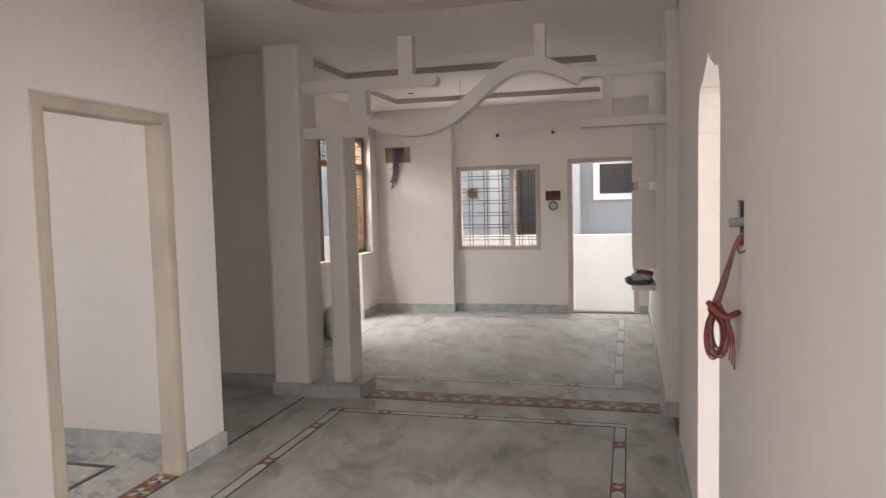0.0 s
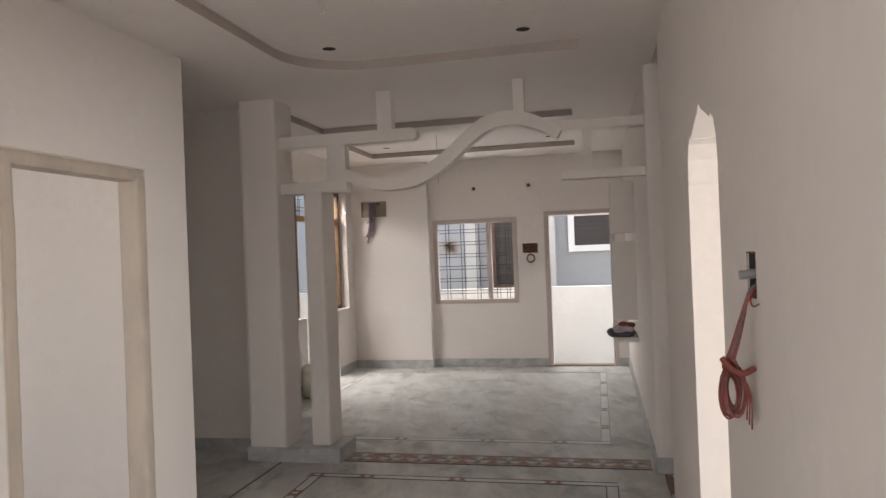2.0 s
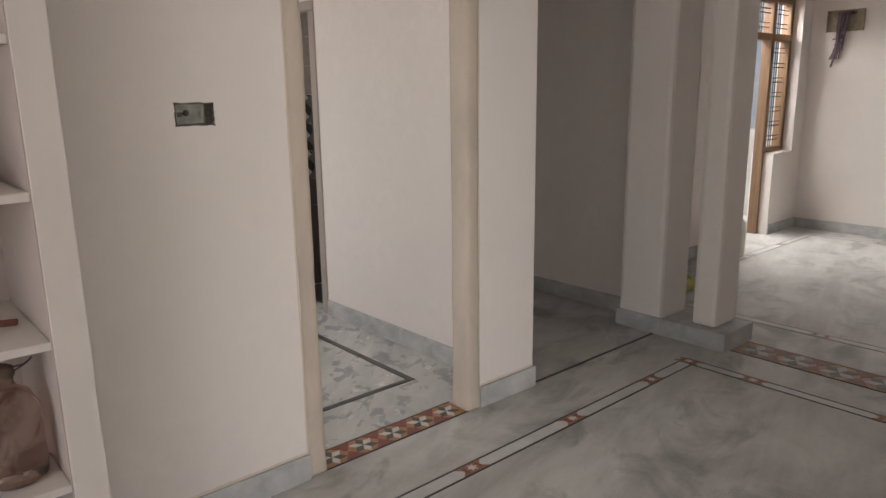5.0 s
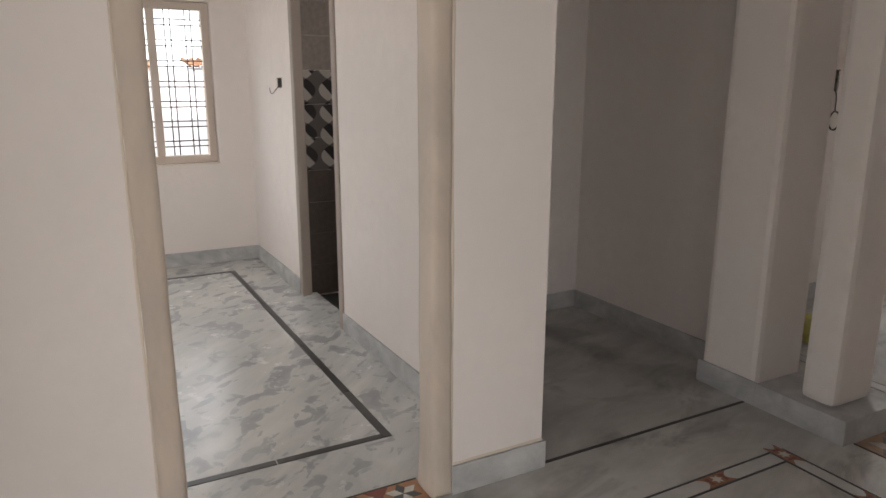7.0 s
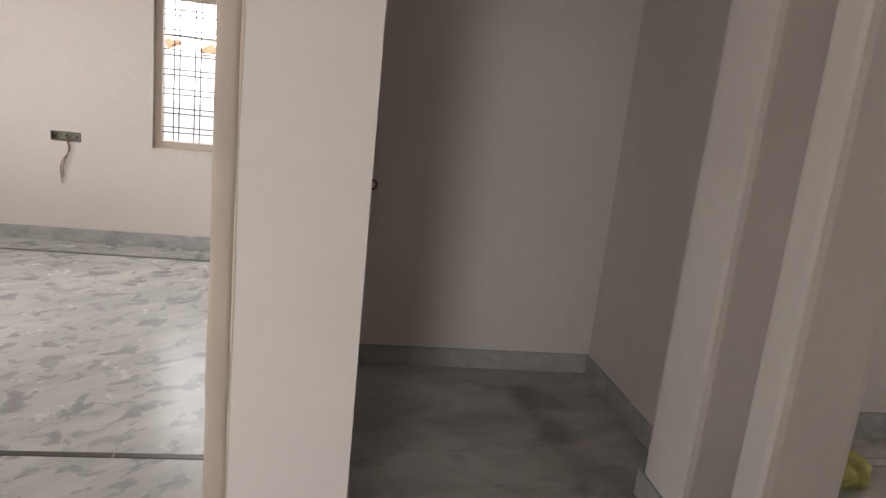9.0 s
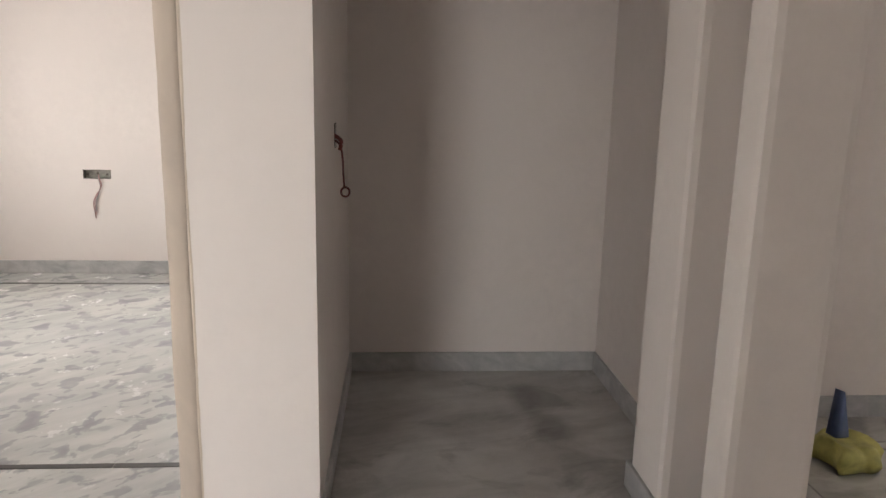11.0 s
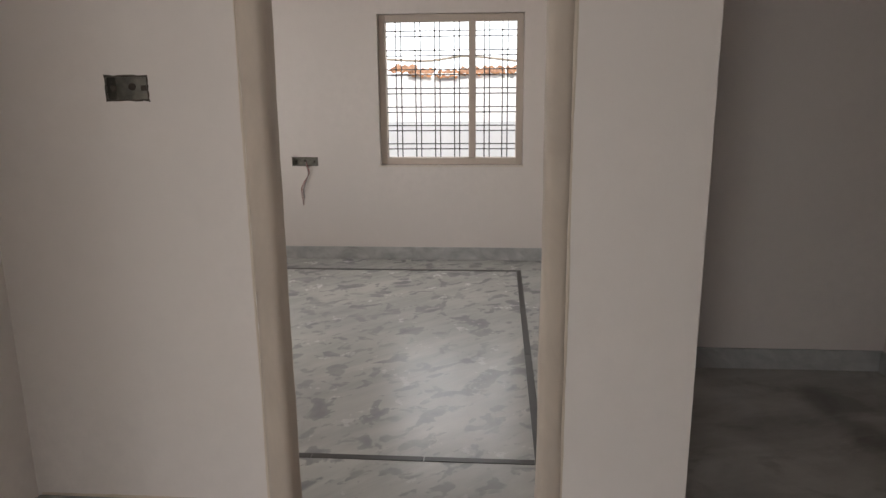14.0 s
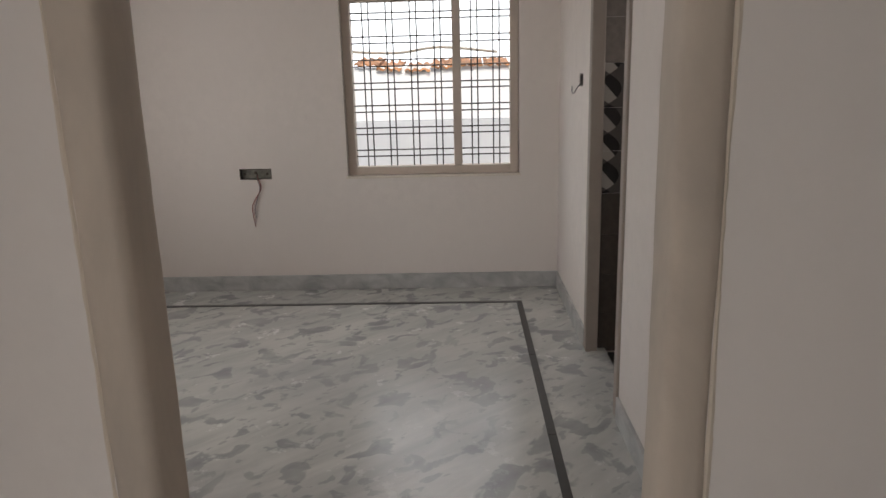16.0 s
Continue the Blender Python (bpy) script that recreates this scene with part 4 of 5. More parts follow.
metal_box("switch_box", "empty grey steel switch box sunk in plaster", "x", WX, -1, 2.362, 2.494, 1.464, 1.537, 0.06)
# This box's steel is darkened to stand for the shade inside it.
eb = metal_box("switch_box", "empty wall box with red wires hanging out", "x", EAST, 1, 2.19, 2.29, 1.448, 1.565, 0.06, plain("shaded_steel", (0.055, 0.05, 0.045), 0.7, 0.2, 0.3))
bb = metal_box("switch_box", "bedroom socket box with a loose grey cable", "x", BED_X, -1, 1.752, 1.980, 0.832, 0.905, 0.05)
nb = metal_box("switch_box", "small bedroom box with a thin wire loop", "y", BED_Y1, 1, -5.78, -5.66, 1.44, 1.505, 0.05)
fb = metal_box("switch_box", "rusty far wall box with a coiled cable below", "y", FAR, 1, -1.23, -1.03, 1.541, 1.665, 0.05, plain("rusty_steel", (0.20, 0.095, 0.06), 0.8, 0, 0.4))
hb = metal_box("switch_box", "small dark box with a looped wire below", "x", WEST2, -1, 7.085, 7.175, 1.43, 1.56, 0.05)
ab = metal_box("switch_box", "alcove wall box with a dangling dark wire", "y", CORNER, -1, -3.52, -3.42, 1.32, 1.42, 0.05)


def wire(name, pts, r, mat, parent, label="", steps=6):
    return smooth(part(name, tube(spline(pts, steps), r), mat, parent, label))


def loop_pts(c, r, squash, turns, axis, lean=0.0, start=0.0, n=10):
    """A hanging coil of wire in the plane of a wall."""
    out = []
    for k in range(int(turns * n) + 1):
        a = 2 * math.pi * k / n + start
        u, z = r * math.sin(a), squash * r * math.cos(a)
        d = lean * (k % n) / n
        out.append((c[0] + d, c[1] + u, c[2] + z) if axis == "x" else (c[0] + u, c[1] + d, c[2] + z))
    return out


rng = random.Random(4)
WIRE_PALE = plain("pale_pink_wire", (0.42, 0.30, 0.27), 0.5)
WIRE_MAROON = plain("maroon_wire", (0.17, 0.05, 0.05), 0.45)
# red bunch on the arch wall: out of the box, down to a knot, then a loop that stands off the wall
for k in range(16):
    o = rng.uniform(-0.011, 0.011)
    q = rng.uniform(-0.012, 0.012)
    wire("wire", [(EAST + 0.03, 2.23 + o, 1.48 + q), (EAST - 0.008, 2.23 + o, 1.46 + q), (EAST - 0.030 + o * 0.4, 2.225 + q, 1.40), (EAST - 0.050 + o * 0.8, 2.22 + q, 1.335), (EAST - 0.066 + o, 2.22 + q, 1.285), (EAST - 0.060 + o, 2.22 + q, 1.265)], 0.0028, (WIRE_RED, WIRE_MAROON, WIRE_RED, WIRE_GREY)[k % 4], eb)
for k in range(15):
    o = rng.uniform(-0.009, 0.009)
    wire("wire", loop_pts((EAST - 0.062 + o, 2.212 + 0.0026 * k, 1.203 + o), 0.0225 + rng.uniform(-0.007, 0.003), 2.8, 1.0, "y", 0.004, 0.2), 0.003, (WIRE_RED, WIRE_MAROON, WIRE_RED, WIRE_GREY)[k % 4], eb)
wire("wire_knot", loop_pts((EAST - 0.068, 2.21, 1.278), 0.014, 1.0, 2.2, "y", -0.008), 0.0065, WIRE_RED, eb, "red wire knot")
wire("wire_knot", [(EAST - 0.085, 2.21, 1.295), (EAST - 0.07, 2.19, 1.275), (EAST - 0.04, 2.20, 1.258), (EAST - 0.006, 2.23, 1.265)], 0.0085, WIRE_RED, eb, "red wire knot")
for k in range(3):
    wire("wire", [(EAST - 0.04, 2.20 + 0.01 * k, 1.26), (EAST - 0.028 + 0.004 * k, 2.21, 1.20), (EAST - 0.030 + 0.006 * k, 2.22, 1.135 - 0.012 * k)], 0.0022, WIRE_RED, eb)
wire("wire", [(EAST + 0.02, 2.21, 1.47), (EAST - 0.012, 2.20, 1.45), (EAST - 0.012, 2.18, 1.43), (EAST + 0.0, 2.165, 1.437)], 0.0022, WIRE_RED, eb)
part("conduit_end", tube([(EAST + 0.04, 2.255, 1.512), (EAST - 0.028, 2.25, 1.506)], 0.0125, 12), plain("pvc_grey", (0.32, 0.32, 0.33), 0.5), eb, "grey plastic conduit end")
# bedroom cable
for k in range(3):
    wire("wire", [(BED_X - 0.03, 1.87, 0.865), (BED_X + 0.012, 1.875 + 0.004 * k, 0.845), (BED_X + 0.025, 1.895 + 0.005 * k, 0.77), (BED_X + 0.022, 1.87 - 0.008 * k, 0.69), (BED_X + 0.015, 1.845 - 0.01 * k, 0.62), (BED_X + 0.02, 1.852 - 0.006 * k, 0.55 - 0.03 * k)], 0.0032, (WIRE_GREY, WIRE_PALE, WIRE_RED)[k], bb)
wire("wire", [(-5.70, BED_Y1 + 0.02, 1.465), (-5.72, BED_Y1 - 0.015, 1.44), (-5.79, BED_Y1 - 0.03, 1.40), (-5.86, BED_Y1 - 0.03, 1.405), (-5.90, BED_Y1 - 0.025, 1.435)], 0.003, WIRE_GREY, nb)
for k in range(3):
    wire("wire_coil", loop_pts((-1.125, FAR - 0.02 - 0.006 * k, 1.465), 0.056 - 0.004 * k, 1.0, 1.0, "y", 0.004, 0.3 * k), 0.006, WIRE_GREY, fb, "grey cable coil")
wire("wire", [(-1.14, FAR + 0.02, 1.58), (-1.14, FAR - 0.02, 1.555), (-1.13, FAR - 0.025, 1.53)], 0.007, WIRE_RED, fb)
wire("wire", [(WEST2 - 0.02, 7.13, 1.46), (WEST2 + 0.02, 7.135, 1.41), (WEST2 + 0.03, 7.13, 1.30)], 0.005, WIRE_DARK, hb)
wire("wire_loop", loop_pts((WEST2 + 0.03, 7.13, 1.235), 0.06, 1.0, 1.5, "x", 0.006), 0.006, WIRE_DARK, hb)
wire("wire", [(-3.47, CORNER - 0.02, 1.36), (-3.465, CORNER + 0.02, 1.33), (-3.475, CORNER + 0.03, 1.27), (-3.48, CORNER + 0.032, 1.21), (-3.485, CORNER + 0.035, 1.145)], 0.0045, WIRE_MAROON, ab)
wire("wire", [(-3.45, CORNER - 0.02, 1.38), (-3.445, CORNER + 0.025, 1.35), (-3.46, CORNER + 0.02, 1.31)], 0.009, WIRE_RED, ab)
wire("wire_loop", loop_pts((-3.485, CORNER + 0.04, 1.128), 0.018, 1.1, 1.3, "x", 0.006), 0.0048, WIRE_MAROON, ab)

# round conduit holes high on the far wall, their shade a dark plug
for x, z in ((-1.8775, 2.4475), (-1.1205, 2.4555)):
    bm = bmesh.new()
    bmesh.ops.create_cone(bm, cap_ends=True, segments=14, radius1=0.026, radius2=0.023, depth=0.012, matrix=Matrix.Translation((x, FAR + 0.004, z)) @ Matrix.Rotation(radians(90), 4, "X"))
    tagged(mesh_ob("conduit_hole", bm, HOLE), "small dark round conduit hole in the wall", "conduit hole", "conduit holes")

# distribution plate on the far pilaster
WIRE_PURPLE = plain("purple_wire", (0.20, 0.12, 0.16), 0.45)
PY = FAR - 0.12
BOARD = plain("board_metal", (0.27, 0.235, 0.165), 0.55, 0.2, 0.2)
db = tagged(new("distribution_box"), "open brownish distribution box with a bunch of wires", "electrical box")
part("backing", box((-3.465, PY - 0.006, 2.12), (-3.105, PY, 2.335), 0.002), BOARD, db)
for lo, hi in (((-3.465, PY - 0.022, 2.325), (-3.105, PY - 0.006, 2.335)), ((-3.465, PY - 0.022, 2.12), (-3.105, PY - 0.006, 2.13)), ((-3.465, PY - 0.022, 2.13), (-3.455, PY - 0.006, 2.325)), ((-3.115, PY - 0.022, 2.13), (-3.105, PY - 0.006, 2.325))):
    part("rim", box(lo, hi), BOARD, db)
part("slot", box((-3.365, PY - 0.010, 2.285), (-3.185, PY - 0.006, 2.315)), HOLE, db, "dark wire slot")
for k in range(24):
    o, p = rng.uniform(-0.05, 0.05), rng.uniform(-0.03, 0.03)
    end = rng.choice((1.76, 1.84, 1.93, 1.98, 2.04))
    wire("wire", [(-3.285 + o, PY - 0.008, 2.30), (-3.285 + o, PY - 0.05 + p * 0.5, 2.30), (-3.295 + o * 0.9, PY - 0.06 + p, 2.18), (-3.315 + o * 0.5 + p * 0.6, PY - 0.04, (2.1 + end) / 2), (-3.345 + o * 0.8 + p, PY - 0.03, end)], 0.006, (WIRE_DARK, WIRE_PURPLE, WIRE_GREY, WIRE_PURPLE)[k % 4], db)

# loose ceiling wires and lamp cut-outs


# Flat black that stands for the darkness inside the lamp holes.
UNLIT_VOID = plain("unlit_void", (0.012, 0.011, 0.010), 0.95)


def cutout(x, y, z, r=0.045):
    ob = tagged(new("downlight_cutout"), "round dark cut-out for a ceiling lamp", "ceiling fixture", "ceiling cut-outs")
    bm = bmesh.new()
    n = 20
    ring = [[bm.verts.new((x + a * math.cos(2 * math.pi * k / n), y + a * math.sin(2 * math.pi * k / n), zz)) for k in range(n)] for a, zz in ((r, z), (r * 0.97, z - 0.003), (r * 0.86, z - 0.003), (r * 0.84, z - 0.0005))]
    for r0, r1 in zip(ring, ring[1:]):
        for k in range(n):
            bm.faces.new([r0[k], r0[(k + 1) % n], r1[(k + 1) % n], r1[k]])
    part("rim", bm, CEIL, ob)
    bm = bmesh.new()
    bm.faces.new([bm.verts.new((x + r * 0.85 * math.cos(2 * math.pi * k / n), y + r * 0.85 * math.sin(2 * math.pi * k / n), z - 0.0015)) for k in range(n)])
    part("opening", bm, UNLIT_VOID, ob, "black disc for the unlit opening")
    return ob


for x, y, z in ((-1.847, 4.47, H + TRAY), (-0.622, 4.49, H + TRAY), (-1.85, 2.2, H + TRAY), (-0.62, 2.2, H + TRAY), (-2.75, 8.62, H + TRAY), (-0.75, 8.62, H + TRAY)):
    cutout(x, y, z, 0.05)


WIRE_CREAM = plain("cream_wire", (0.52, 0.48, 0.43), 0.5)


def hanging_wire(label, x, y, z0, z1, hook):
    ob = tagged(new("hanging_wire"), label, "wire")
    wire("wire", [(x, y, z0), (x + 0.004, y, (z0 + z1) / 2), (x, y, z1)], 0.003, WIRE_CREAM, ob)
    wire("wire_end", [(x, y, z1), (x + 0.02, y, z1 - 0.03), (x + 0.035, y + 0.005, z1 - 0.07), (x + 0.01, y + 0.01, z1 - 0.075)] if hook else [(x, y, z1), (x + 0.01, y, z1 - 0.05), (x + 0.008, y, z1 - 0.1)], 0.003, WIRE_CREAM, ob)


hanging_wire("loose cream wire hanging from the hall ceiling", -1.345, 3.05, H + TRAY, 2.69, True)
hanging_wire("thin loose wire hanging from the far hall ceiling", -1.95, 7.9, H + TRAY, 2.45, False)
hanging_wire("thin loose wire end below the far ceiling", -2.45, 9.5, H, 2.66, False)

# ---- loose things ----


def lathe(profile, segs=28, wobble=0.0, seed=0):
    """A turned shape from (radius, height) pairs."""
    r = random.Random(seed)
    ph = r.uniform(0, 6)
    bm = bmesh.new()
    rings = []
    for rad, z in profile:
        rings.append([bm.verts.new(((rad * (1 + wobble * math.sin(3 * a + ph + 4 * z))) * math.cos(a), rad * math.sin(a), z)) for a in (2 * math.pi * k / segs for k in range(segs))])
    for r0, r1 in zip(rings, rings[1:]):
        for k in range(segs):
            bm.faces.new([r0[k], r0[(k + 1) % segs], r1[(k + 1) % segs], r1[k]])
    bm.faces.new(list(reversed(rings[0])))
    bm.faces.new(rings[-1])
    bmesh.ops.recalc_face_normals(bm, faces=bm.faces)
    return bm


def translucent(name, colour, transmission=0.5, rough=0.3, dirt=(0.4, 0.3, 0.22), cover=0.5):
    m, nt, bsdf = material(name)
    n = noise_tex(nt, coords(nt, (1, 1, 0.7), world_space=False), 7, 6, 0.65, 0.5)
    f = ramp(nt, n, [(0.47, g(0)), (0.58, g(cover))])
    nt.links.new(mix(nt, f, colour, dirt), bsdf.inputs["Base Color"])
    bsdf.inputs["Roughness"].default_value = rough
    bsdf.inputs["Transmission Weight"].default_value = transmission
    bsdf.inputs["IOR"].default_value = 1.35
    return m


CAN = translucent("milky_plastic", (0.74, 0.73, 0.62), 0.4, 0.35, (0.55, 0.53, 0.36), 0.5)
CAP = plain("dark_cap", (0.02, 0.04, 0.05), 0.4)
can = tagged(new("water_can"), "large milky plastic water can with dark cap", "water can")
can.location = (-3.445, 7.78, 0)
can.scale = (0.83, 0.83, 0.83)
smooth(part("body", lathe([(0.15, 0.0), (0.175, 0.015), (0.185, 0.05), (0.187, 0.14), (0.180, 0.16), (0.187, 0.18), (0.187, 0.30), (0.180, 0.32), (0.185, 0.34), (0.178, 0.40), (0.13, 0.44), (0.06, 0.455), (0.042, 0.465), (0.038, 0.50), (0.044, 0.505), (0.044, 0.515)]), CAN, can))
smooth(part("cap", lathe([(0.048, 0.512), (0.05, 0.52), (0.05, 0.55), (0.044, 0.56)]), CAP, can, "dark screw cap"))

JUG = translucent("dirty_jug_plastic", (0.78, 0.62, 0.55), 0.93, 0.08, (0.17, 0.06, 0.04), 0.95)
jug = tagged(new("plastic_jug"), "dirty translucent plastic jug with a wire handle", "jug")
jug.location = (-2.53, 1.742, 0.497)
jug.scale = (0.86, 0.86, 0.95)
smooth(part("body", lathe([(0.085, 0.0), (0.098, 0.01), (0.102, 0.05), (0.10, 0.12), (0.104, 0.18), (0.10, 0.23), (0.075, 0.275), (0.04, 0.295), (0.034, 0.31), (0.036, 0.325)], 28, 0.02, 3), JUG, jug))
smooth(part("stopper", lathe([(0.030, 0.322), (0.042, 0.33), (0.040, 0.352), (0.026, 0.36)], 16, 0.12, 5), plain("rag_brown", (0.14, 0.10, 0.075), 0.9), jug, "brown rag stopper"))
wire("handle", [(-0.02, -0.035, 0.33), (-0.03, -0.11, 0.31), (-0.03, -0.125, 0.325), (-0.01, -0.08, 0.355), (0.0, -0.01, 0.352), (0.02, 0.06, 0.355), (0.03, 0.09, 0.375), (0.03, 0.07, 0.36), (0.01, 0.03, 0.335)], 0.0028, WIRE_DARK, jug, "bent dark wire handle")

stick = tagged(mesh_ob("wooden_stick", box((-0.09, -0.013, 0), (0.09, 0.013, 0.016), 0.004), plain("red_brown_wood", (0.16, 0.05, 0.03), 0.6)), "short red-brown wooden strip lying on a shelf", "stick")
stick.location = (-2.64, 1.73, 0.923)
stick.rotation_euler = (0, 0, radians(72))

bundle = tagged(new("wire_bundle"), "bundle of red and dark wires on a shelf", "wire bundle")
for k in range(22):
    y0 = rng.uniform(1.30, 1.46)
    z = 1.333 + rng.uniform(0, 0.06)
    x = -2.55 + rng.uniform(-0.07, 0.07)
    pts = [(x, y0, z)]
    for q in range(4):
        pts.append((x + rng.uniform(-0.03, 0.03), y0 + (q + 1) * 0.085, 1.333 + max(0.0, rng.uniform(0.0, 0.065) - 0.008 * q)))
    wire("wire", pts, 0.006, (WIRE_PURPLE, WIRE_DARK, WIRE_RED, WIRE_PURPLE)[k % 4], bundle, "", 4)
wire("wire_end", [(-2.48, 1.64, 1.34), (-2.41, 1.66, 1.335), (-2.372, 1.67, 1.315), (-2.366, 1.675, 1.295), (-2.362, 1.685, 1.275)], 0.0025, WIRE_MAROON, bundle)

# plaster display boxes on the far hall's east wall
BX = 0.12
b1 = tagged(mesh_ob("wall_box", box((-0.103, 7.3, 1.714), (BX, 7.65, 2.215), 0.006), PLASTER), "plain white plastered box on the hall wall", "wall box", "plaster wall boxes")
b2 = tagged(mesh_ob("wall_box", box((-0.105, 7.3, 0.865), (BX, 7.65, 1.63), 0.006), PLASTER), "tall white plastered box on the hall wall", "wall box", "plaster wall boxes")
b3 = tagged(mesh_ob("wall_ledge", box((-0.115, 7.27, 0.655), (BX, 7.7, 0.70), 0.004), PLASTER), "white plastered ledge on the hall wall", "ledge")
bag = tagged(new("folded_bag"), "dark folded bag with a red cloth on the ledge", "bag")


def crumple(bm, amount, scale, seed):
    off = Vector((seed * 3.1, seed * 1.7, seed * 0.9))
    for v in bm.verts:
        v.co += Vector((noise.noise(v.co * scale + off), noise.noise(v.co * scale + off + Vector((9, 0, 0))), noise.noise(v.co * scale + off + Vector((0, 9, 0))) * 0.7)) * amount
    return bm


def lump(lo, hi, cuts, amount, scale, seed):
    bm = box(lo, hi)
    bmesh.ops.subdivide_edges(bm, edges=bm.edges, cuts=cuts, use_grid_fill=True)
    c = (Vector(lo) + Vector(hi)) / 2
    half = (Vector(hi) - Vector(lo)) / 2
    for v in bm.verts:
        q = v.co - c
        u = Vector((q.x / half.x, q.y / half.y, q.z / half.z))
        k = 1 - 0.22 * max(0, u.length - 1.0) / 0.73
        v.co = Vector((c.x + q.x * k, c.y + q.y * k, v.co.z if u.z < -0.95 else c.z + q.z * k))
    crumple(bm, amount, scale, seed)
    for v in bm.verts:
        v.co.z = max(v.co.z, lo[2])
    return bm


smooth(part("bag_body", lump((-0.17, 7.28, 0.701), (0.09, 7.55, 0.77), 8, 0.03, 14, 2), plain("dark_bag", (0.06, 0.055, 0.075), 0.5, 0, 0.4), bag))
smooth(part("paper", lump((-0.12, 7.275, 0.745), (0.08, 7.42, 0.81), 7, 0.03, 16, 5), plain("pale_paper", (0.42, 0.36, 0.36), 0.7, 0, 0.3), bag, "pale crumpled paper"))
smooth(part("cloth", lump((-0.06, 7.29, 0.79), (0.09, 7.41, 0.84), 6, 0.025, 18, 7), plain("red_cloth", (0.25, 0.05, 0.045), 0.85, 0, 0.25), bag, "red cloth"))

SACKY = plain("yellow_sack", (0.52, 0.50, 0.16), 0.6, 0, 0.35, 12)
sack = tagged(new("plastic_sack"), "crumpled yellow and blue plastic sack on the floor", "sack")
smooth(part("sack_body", lump((-3.30, 6.28, 0.0), (-3.02, 6.50, 0.12), 9, 0.05, 9, 3), SACKY, sack))
smooth(part("sack_neck", crumple(prism([(6.32, 0.08), (6.44, 0.08), (6.39, 0.20), (6.36, 0.33)], "x", -3.22, -3.17), 0.03, 8, 4), plain("blue_plastic", (0.10, 0.15, 0.30), 0.45), sack, "blue twisted neck"))

# ---- washroom tiles ----


def leaf_tile(name):
    m, nt, bsdf = material(name)
    sep = nt.nodes.new("ShaderNodeSeparateXYZ")
    nt.links.new(coords(nt), sep.inputs[0])

    def calc(op, p, q=0.0, r=0.0):
        n = nt.nodes.new("ShaderNodeMath")
        n.operation = op
        for k, v in enumerate((p, q, r)):
            if isinstance(v, (int, float)):
                n.inputs[k].default_value = v
            else:
                nt.links.new(v, n.inputs[k])
        return n.outputs[0]

    # pointed leaves in upright rows, one half of each dark
    u = calc("SUBTRACT", calc("FRACT", calc("DIVIDE", sep.outputs["Y"], 0.15)), 0.5)
    v = calc("SUBTRACT", calc("FRACT", calc("DIVIDE", sep.outputs["Z"], 0.15)), 0.5)
    wide = calc("MULTIPLY_ADD", calc("MULTIPLY", v, v), -1.7, 0.42)
    leaf = calc("LESS_THAN", calc("ABSOLUTE", u), wide)
    half = calc("GREATER_THAN", calc("ADD", u, calc("MULTIPLY", v, 0.9)), 0.0)
    c = mix(nt, leaf, (0.10, 0.09, 0.085), (0.36, 0.335, 0.305))
    c = mix(nt, calc("MULTIPLY", leaf, half), c, (0.025, 0.022, 0.022))
    nt.links.new(c, bsdf.inputs["Base Color"])
    bsdf.inputs["Roughness"].default_value = 0.15
    return m


LEAF = leaf_tile("leaf_tile")
DARK_TILE = plain("dark_tile", (0.085, 0.07, 0.06), 0.2)
PALE_TILE = plain("pale_tile", (0.25, 0.22, 0.20), 0.2)
tiles = tagged(new("washroom_tiling"), "dark glazed wall tiles with pale leaf pattern", "wall tiles")
TW, TH = 0.30, 0.225
tile_me = {}
for nm, mat in (("leaf", LEAF), ("dark", DARK_TILE), ("pale", PALE_TILE)):
    bm = box((0, 0.0007, 0.0007), (0.008, TW - 0.0007, TH - 0.0007), 0.001)
    me = bpy.data.meshes.new("tile")
    bm.to_mesh(me)
    bm.free()
    me.materials.append(mat)
    tile_me[nm] = me
for i in range(5):
    for j in range(10):
        ob = new("tile", tile_me["leaf" if 4 <= j <= 6 else ("dark" if j < 4 else "pale")])
        ob.parent = tiles
        ob.location = (-5.40, BED_Y1 + 0.06 + i * TW, -0.02 + j * TH)

# ---- outside ----
GROUND = plain("bare_earth", (0.30, 0.26, 0.21), 0.95, 0, 0.3, 3)
structure("ground", sheet(-400, -400, 400, 400, -0.32), GROUND, "bare earth plot round the house", "ground")
structure("pavement_back", box((-4.6, FAR + 0.2, -0.32), (1.5, 11.55, -0.29)), plain("cement_floor", (0.33, 0.32, 0.30), 0.85, 0, 0.12, 4), "cement passage behind the house", "pavement")
structure("pavement_entrance", box((-6.3, 6.6, -0.32), (WEST2 - 0.23, FAR + 0.2, -0.05)), plain("porch_stone", (0.45, 0.44, 0.42), 0.6, 0, 0.12, 4), "pale stone porch outside the entrance", "pavement")
tagged(mesh_ob("compound_wall", box((-10.0, 11.55, -0.32), (2.4, 11.70, 0.97), 0.01), WEATHERED), "whitewashed compound wall behind the back door", "garden wall")
tagged(mesh_ob("porch_parapet", box((-6.3, 6.6, -0.05), (-6.16, 10.2, 0.95), 0.01), OUTWALL), "white porch parapet outside the entrance", "parapet")
porch = tagged(mesh_ob("porch_canopy", box((-6.4, 6.4, 3.1), (-7.2 + 0.0, 10.5, 3.25)), OUTWALL), "white concrete canopy over the porch", "canopy")

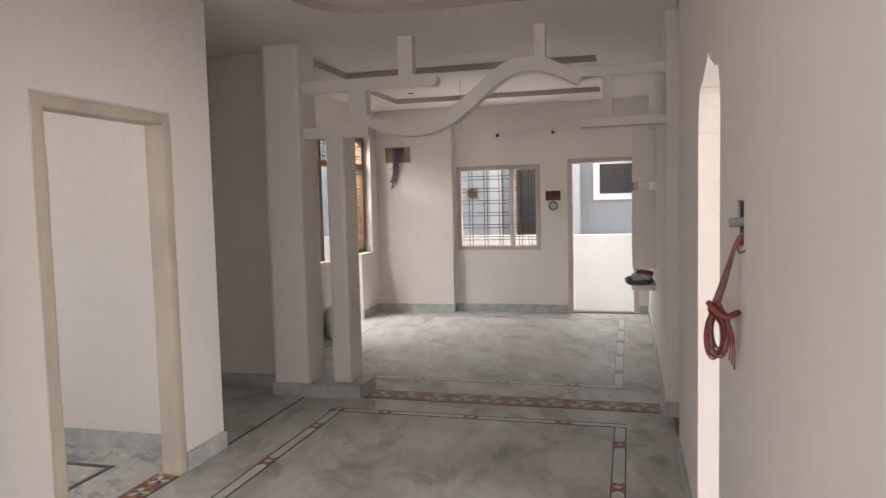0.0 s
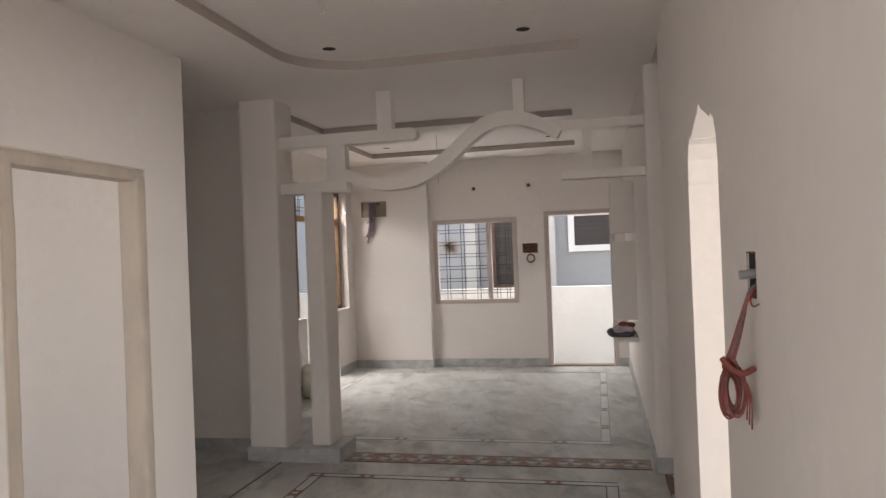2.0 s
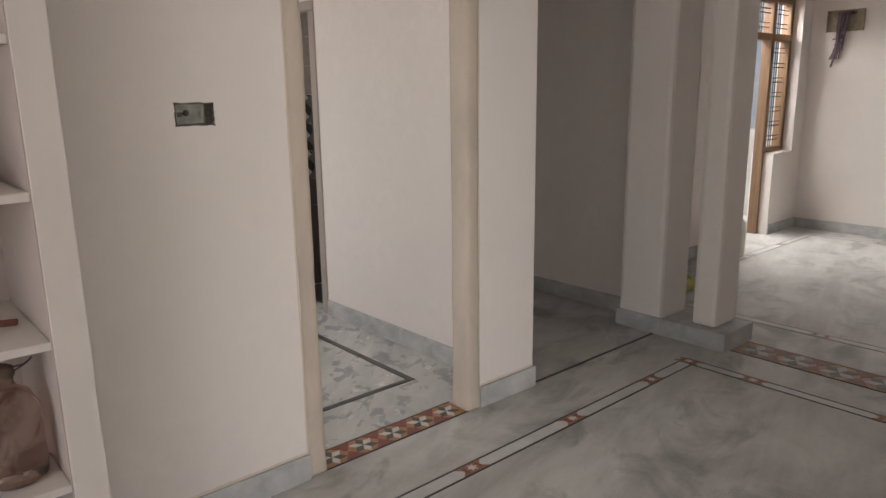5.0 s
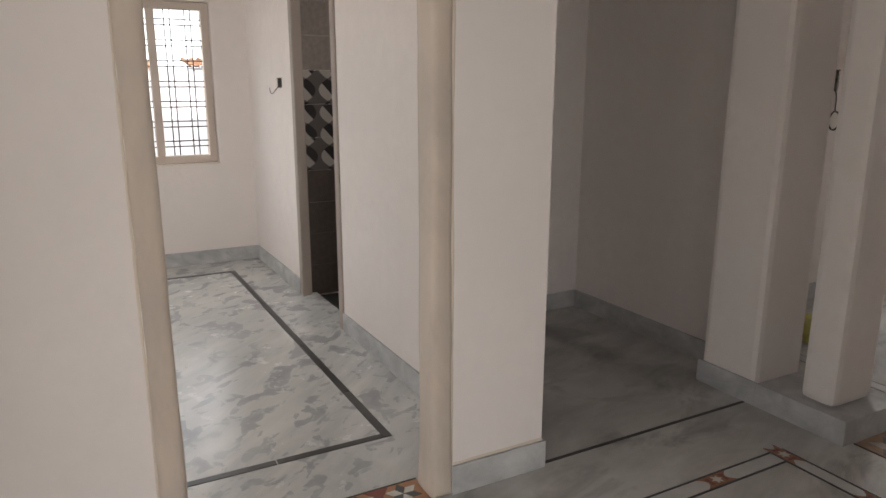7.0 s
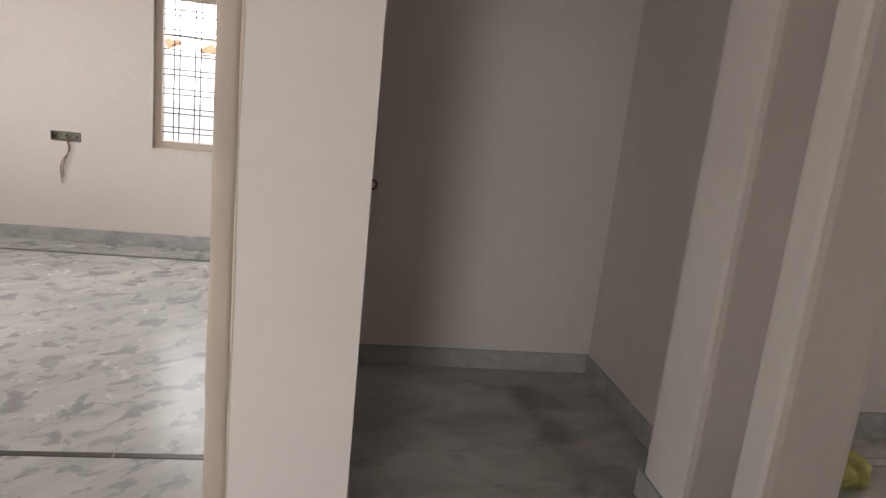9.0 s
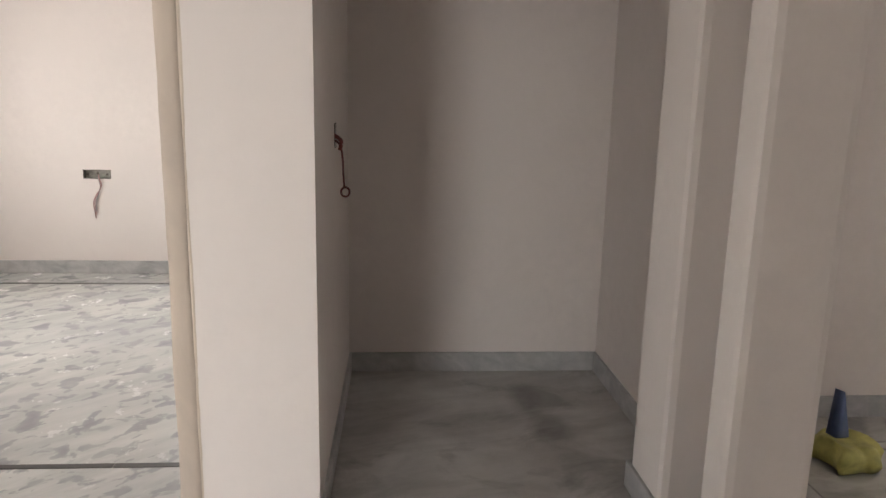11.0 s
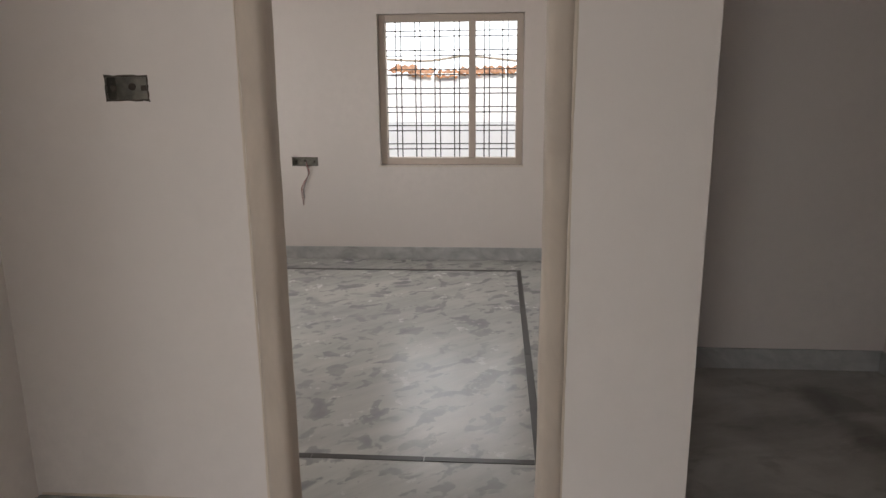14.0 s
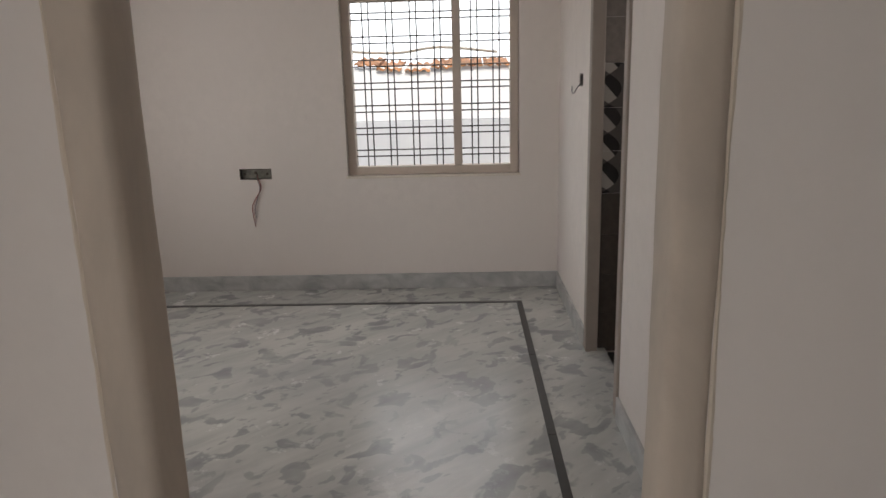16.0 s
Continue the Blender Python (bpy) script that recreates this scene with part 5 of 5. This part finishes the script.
nh = tagged(new("neighbour_house"), "pale blue neighbouring house with dark louvred windows", "house")
part("wall", box((-12.5, 13.2, -0.32), (3.6, 13.5, 6.2), 0.01), OUTBLUE, nh)
part("roof", box((-12.7, 12.9, 6.2), (3.8, 19.0, 6.4)), OUTWALL, nh)
part("pillar", box((-2.62, 12.96, -0.32), (-2.40, 13.2, 6.2), 0.01), WEATHERED, nh, "greyish white outside pillar")
part("pillar", box((-1.16, 12.96, -0.32), (-0.98, 13.2, 6.2), 0.01), WEATHERED, nh, "greyish white outside pillar")
LOUVRE = plain("dark_louvre", (0.035, 0.03, 0.03), 0.5)
WOODY = plain("dark_wood_frame", (0.09, 0.05, 0.035), 0.6)
for x0, x1, z0, z1, white in ((-0.64, 0.55, 1.62, 2.15, True), (-2.08, -1.20, 0.95, 2.15, False)):
    win = part("window", box((x0, 13.15, z0), (x1, 13.19, z1)), LOUVRE, nh, "dark louvred window")
    f = 0.11 if white else 0.06
    fm = OUTWALL if white else WOODY
    for lo, hi in (((x0 - f, 13.08, z0 - f), (x0, 13.2, z1 + f)), ((x1, 13.08, z0 - f), (x1 + f, 13.2, z1 + f)), ((x0, 13.08, z0 - f), (x1, 13.2, z0)), ((x0, 13.08, z1), (x1, 13.2, z1 + f))):
        part("frame", box(lo, hi, 0.004), fm, win)
    n = 7
    for k in range(n):
        z = z0 + (z1 - z0) * (k + 0.5) / n
        bm = box((x0 + 0.01, 13.095, z - 0.045), (x1 - 0.01, 13.145, z - 0.035))
        part("slat", bm, LOUVRE if white else WOODY, win)

# dry twig ball hung on the far grille
ball = tagged(new("twig_ball"), "round ball of dry tangled twigs hung outside", "twig ball")
TWIG = plain("dry_twig", (0.34, 0.295, 0.235), 0.9)
bm = bmesh.new()
for k in range(520):
    a, b = rng.uniform(0, 2 * math.pi), math.acos(rng.uniform(-1, 1))
    d = Vector((math.sin(b) * math.cos(a), math.sin(b) * math.sin(a), math.cos(b)))
    r0, r1 = 0.02, rng.uniform(0.10, 0.21)
    s = d.cross(Vector((0.3, 0.5, 0.8))).normalized() * 0.0025
    u = d.cross(s).normalized() * 0.003
    e = d * r1 + s * rng.uniform(-9, 9)
    c = Vector((-2.27, FAR + 0.16, 1.655))
    vs = [bm.verts.new(c + p) for p in (d * r0 + s, d * r0 - s, d * r0 + u, e)]
    for tri in ((0, 1, 3), (1, 2, 3), (2, 0, 3)):
        bm.faces.new([vs[i] for i in tri])
part("twigs", bm, TWIG, ball)
wire("string", [(-2.27, FAR + 0.16, 1.76), (-2.27, FAR + 0.15, 1.95), (-2.27, FAR + 0.10, 2.07)], 0.002, TWIG, ball)

# beyond the bedroom window
tagged(mesh_ob("boundary_wall", box((-11.7, -6.0, -0.32), (-11.52, 9.0, 0.96), 0.01), GREYWASH), "greyish whitewashed boundary wall beyond the window", "garden wall")
house = tagged(new("neighbour_house"), "sunlit white neighbouring house with a rusty roof edge", "house")
part("wall", box((-13.4, -8.0, -0.32), (-13.0, 11.0, 1.72), 0.01), OUTWALL, house)
RUST = plain("rusty_sheet", (0.42, 0.20, 0.09), 0.8, 0, 0.5, 5)
for k in range(26):
    y = -3.0 + k * 0.42 + rng.uniform(-0.05, 0.05)
    if k % 7 == 3:
        continue
    drop = rng.uniform(-0.09, 0.05)
    bm = box((-13.9, y, 1.73 + drop), (-12.93, y + 0.40, 1.76 + drop))
    bmesh.ops.subdivide_edges(bm, edges=[e for e in bm.edges if abs(e.verts[0].co.y - e.verts[1].co.y) > 0.1], cuts=9)
    for v in bm.verts:
        v.co.z += 0.022 * math.sin((v.co.y - y) / 0.40 * 6 * math.pi) + 0.13 * (-12.93 - v.co.x) + rng.uniform(-0.012, 0.012)
    part("roof_sheet", bm, RUST, house, "rusty corrugated roof sheet")
# bleached branch lying over the sheets
wire("branch", [(-12.95, 0.2, 1.90), (-13.0, 1.3, 1.97), (-13.0, 2.3, 1.93), (-12.98, 3.0, 2.0), (-13.0, 3.9, 1.91)], 0.022, TWIG, house, "bleached dry branch on the roof")
block = tagged(mesh_ob("cement_block", box((-10.9, 1.75, -0.32), (-10.5, 2.45, 0.32), 0.02), OUTWALL), "white cement block standing before the boundary wall", "block")


def haze(name, strength):
    """Bright hazy sky low in the west."""
    m = bpy.data.materials.new(name)
    m.use_nodes = True
    nt = m.node_tree
    nt.nodes.remove(nt.nodes["Principled BSDF"])
    em = nt.nodes.new("ShaderNodeEmission")
    em.inputs["Color"].default_value = (0.95, 0.97, 1.0, 1)
    em.inputs["Strength"].default_value = strength
    nt.links.new(em.outputs[0], nt.nodes["Material Output"].inputs["Surface"])
    return m


structure("backdrop", box((-60.2, -60.0, -0.32), (-60.0, 66.0, 60.0)), haze("hazy_sky", 1.9), "bright hazy white sky beyond the houses", "sky")
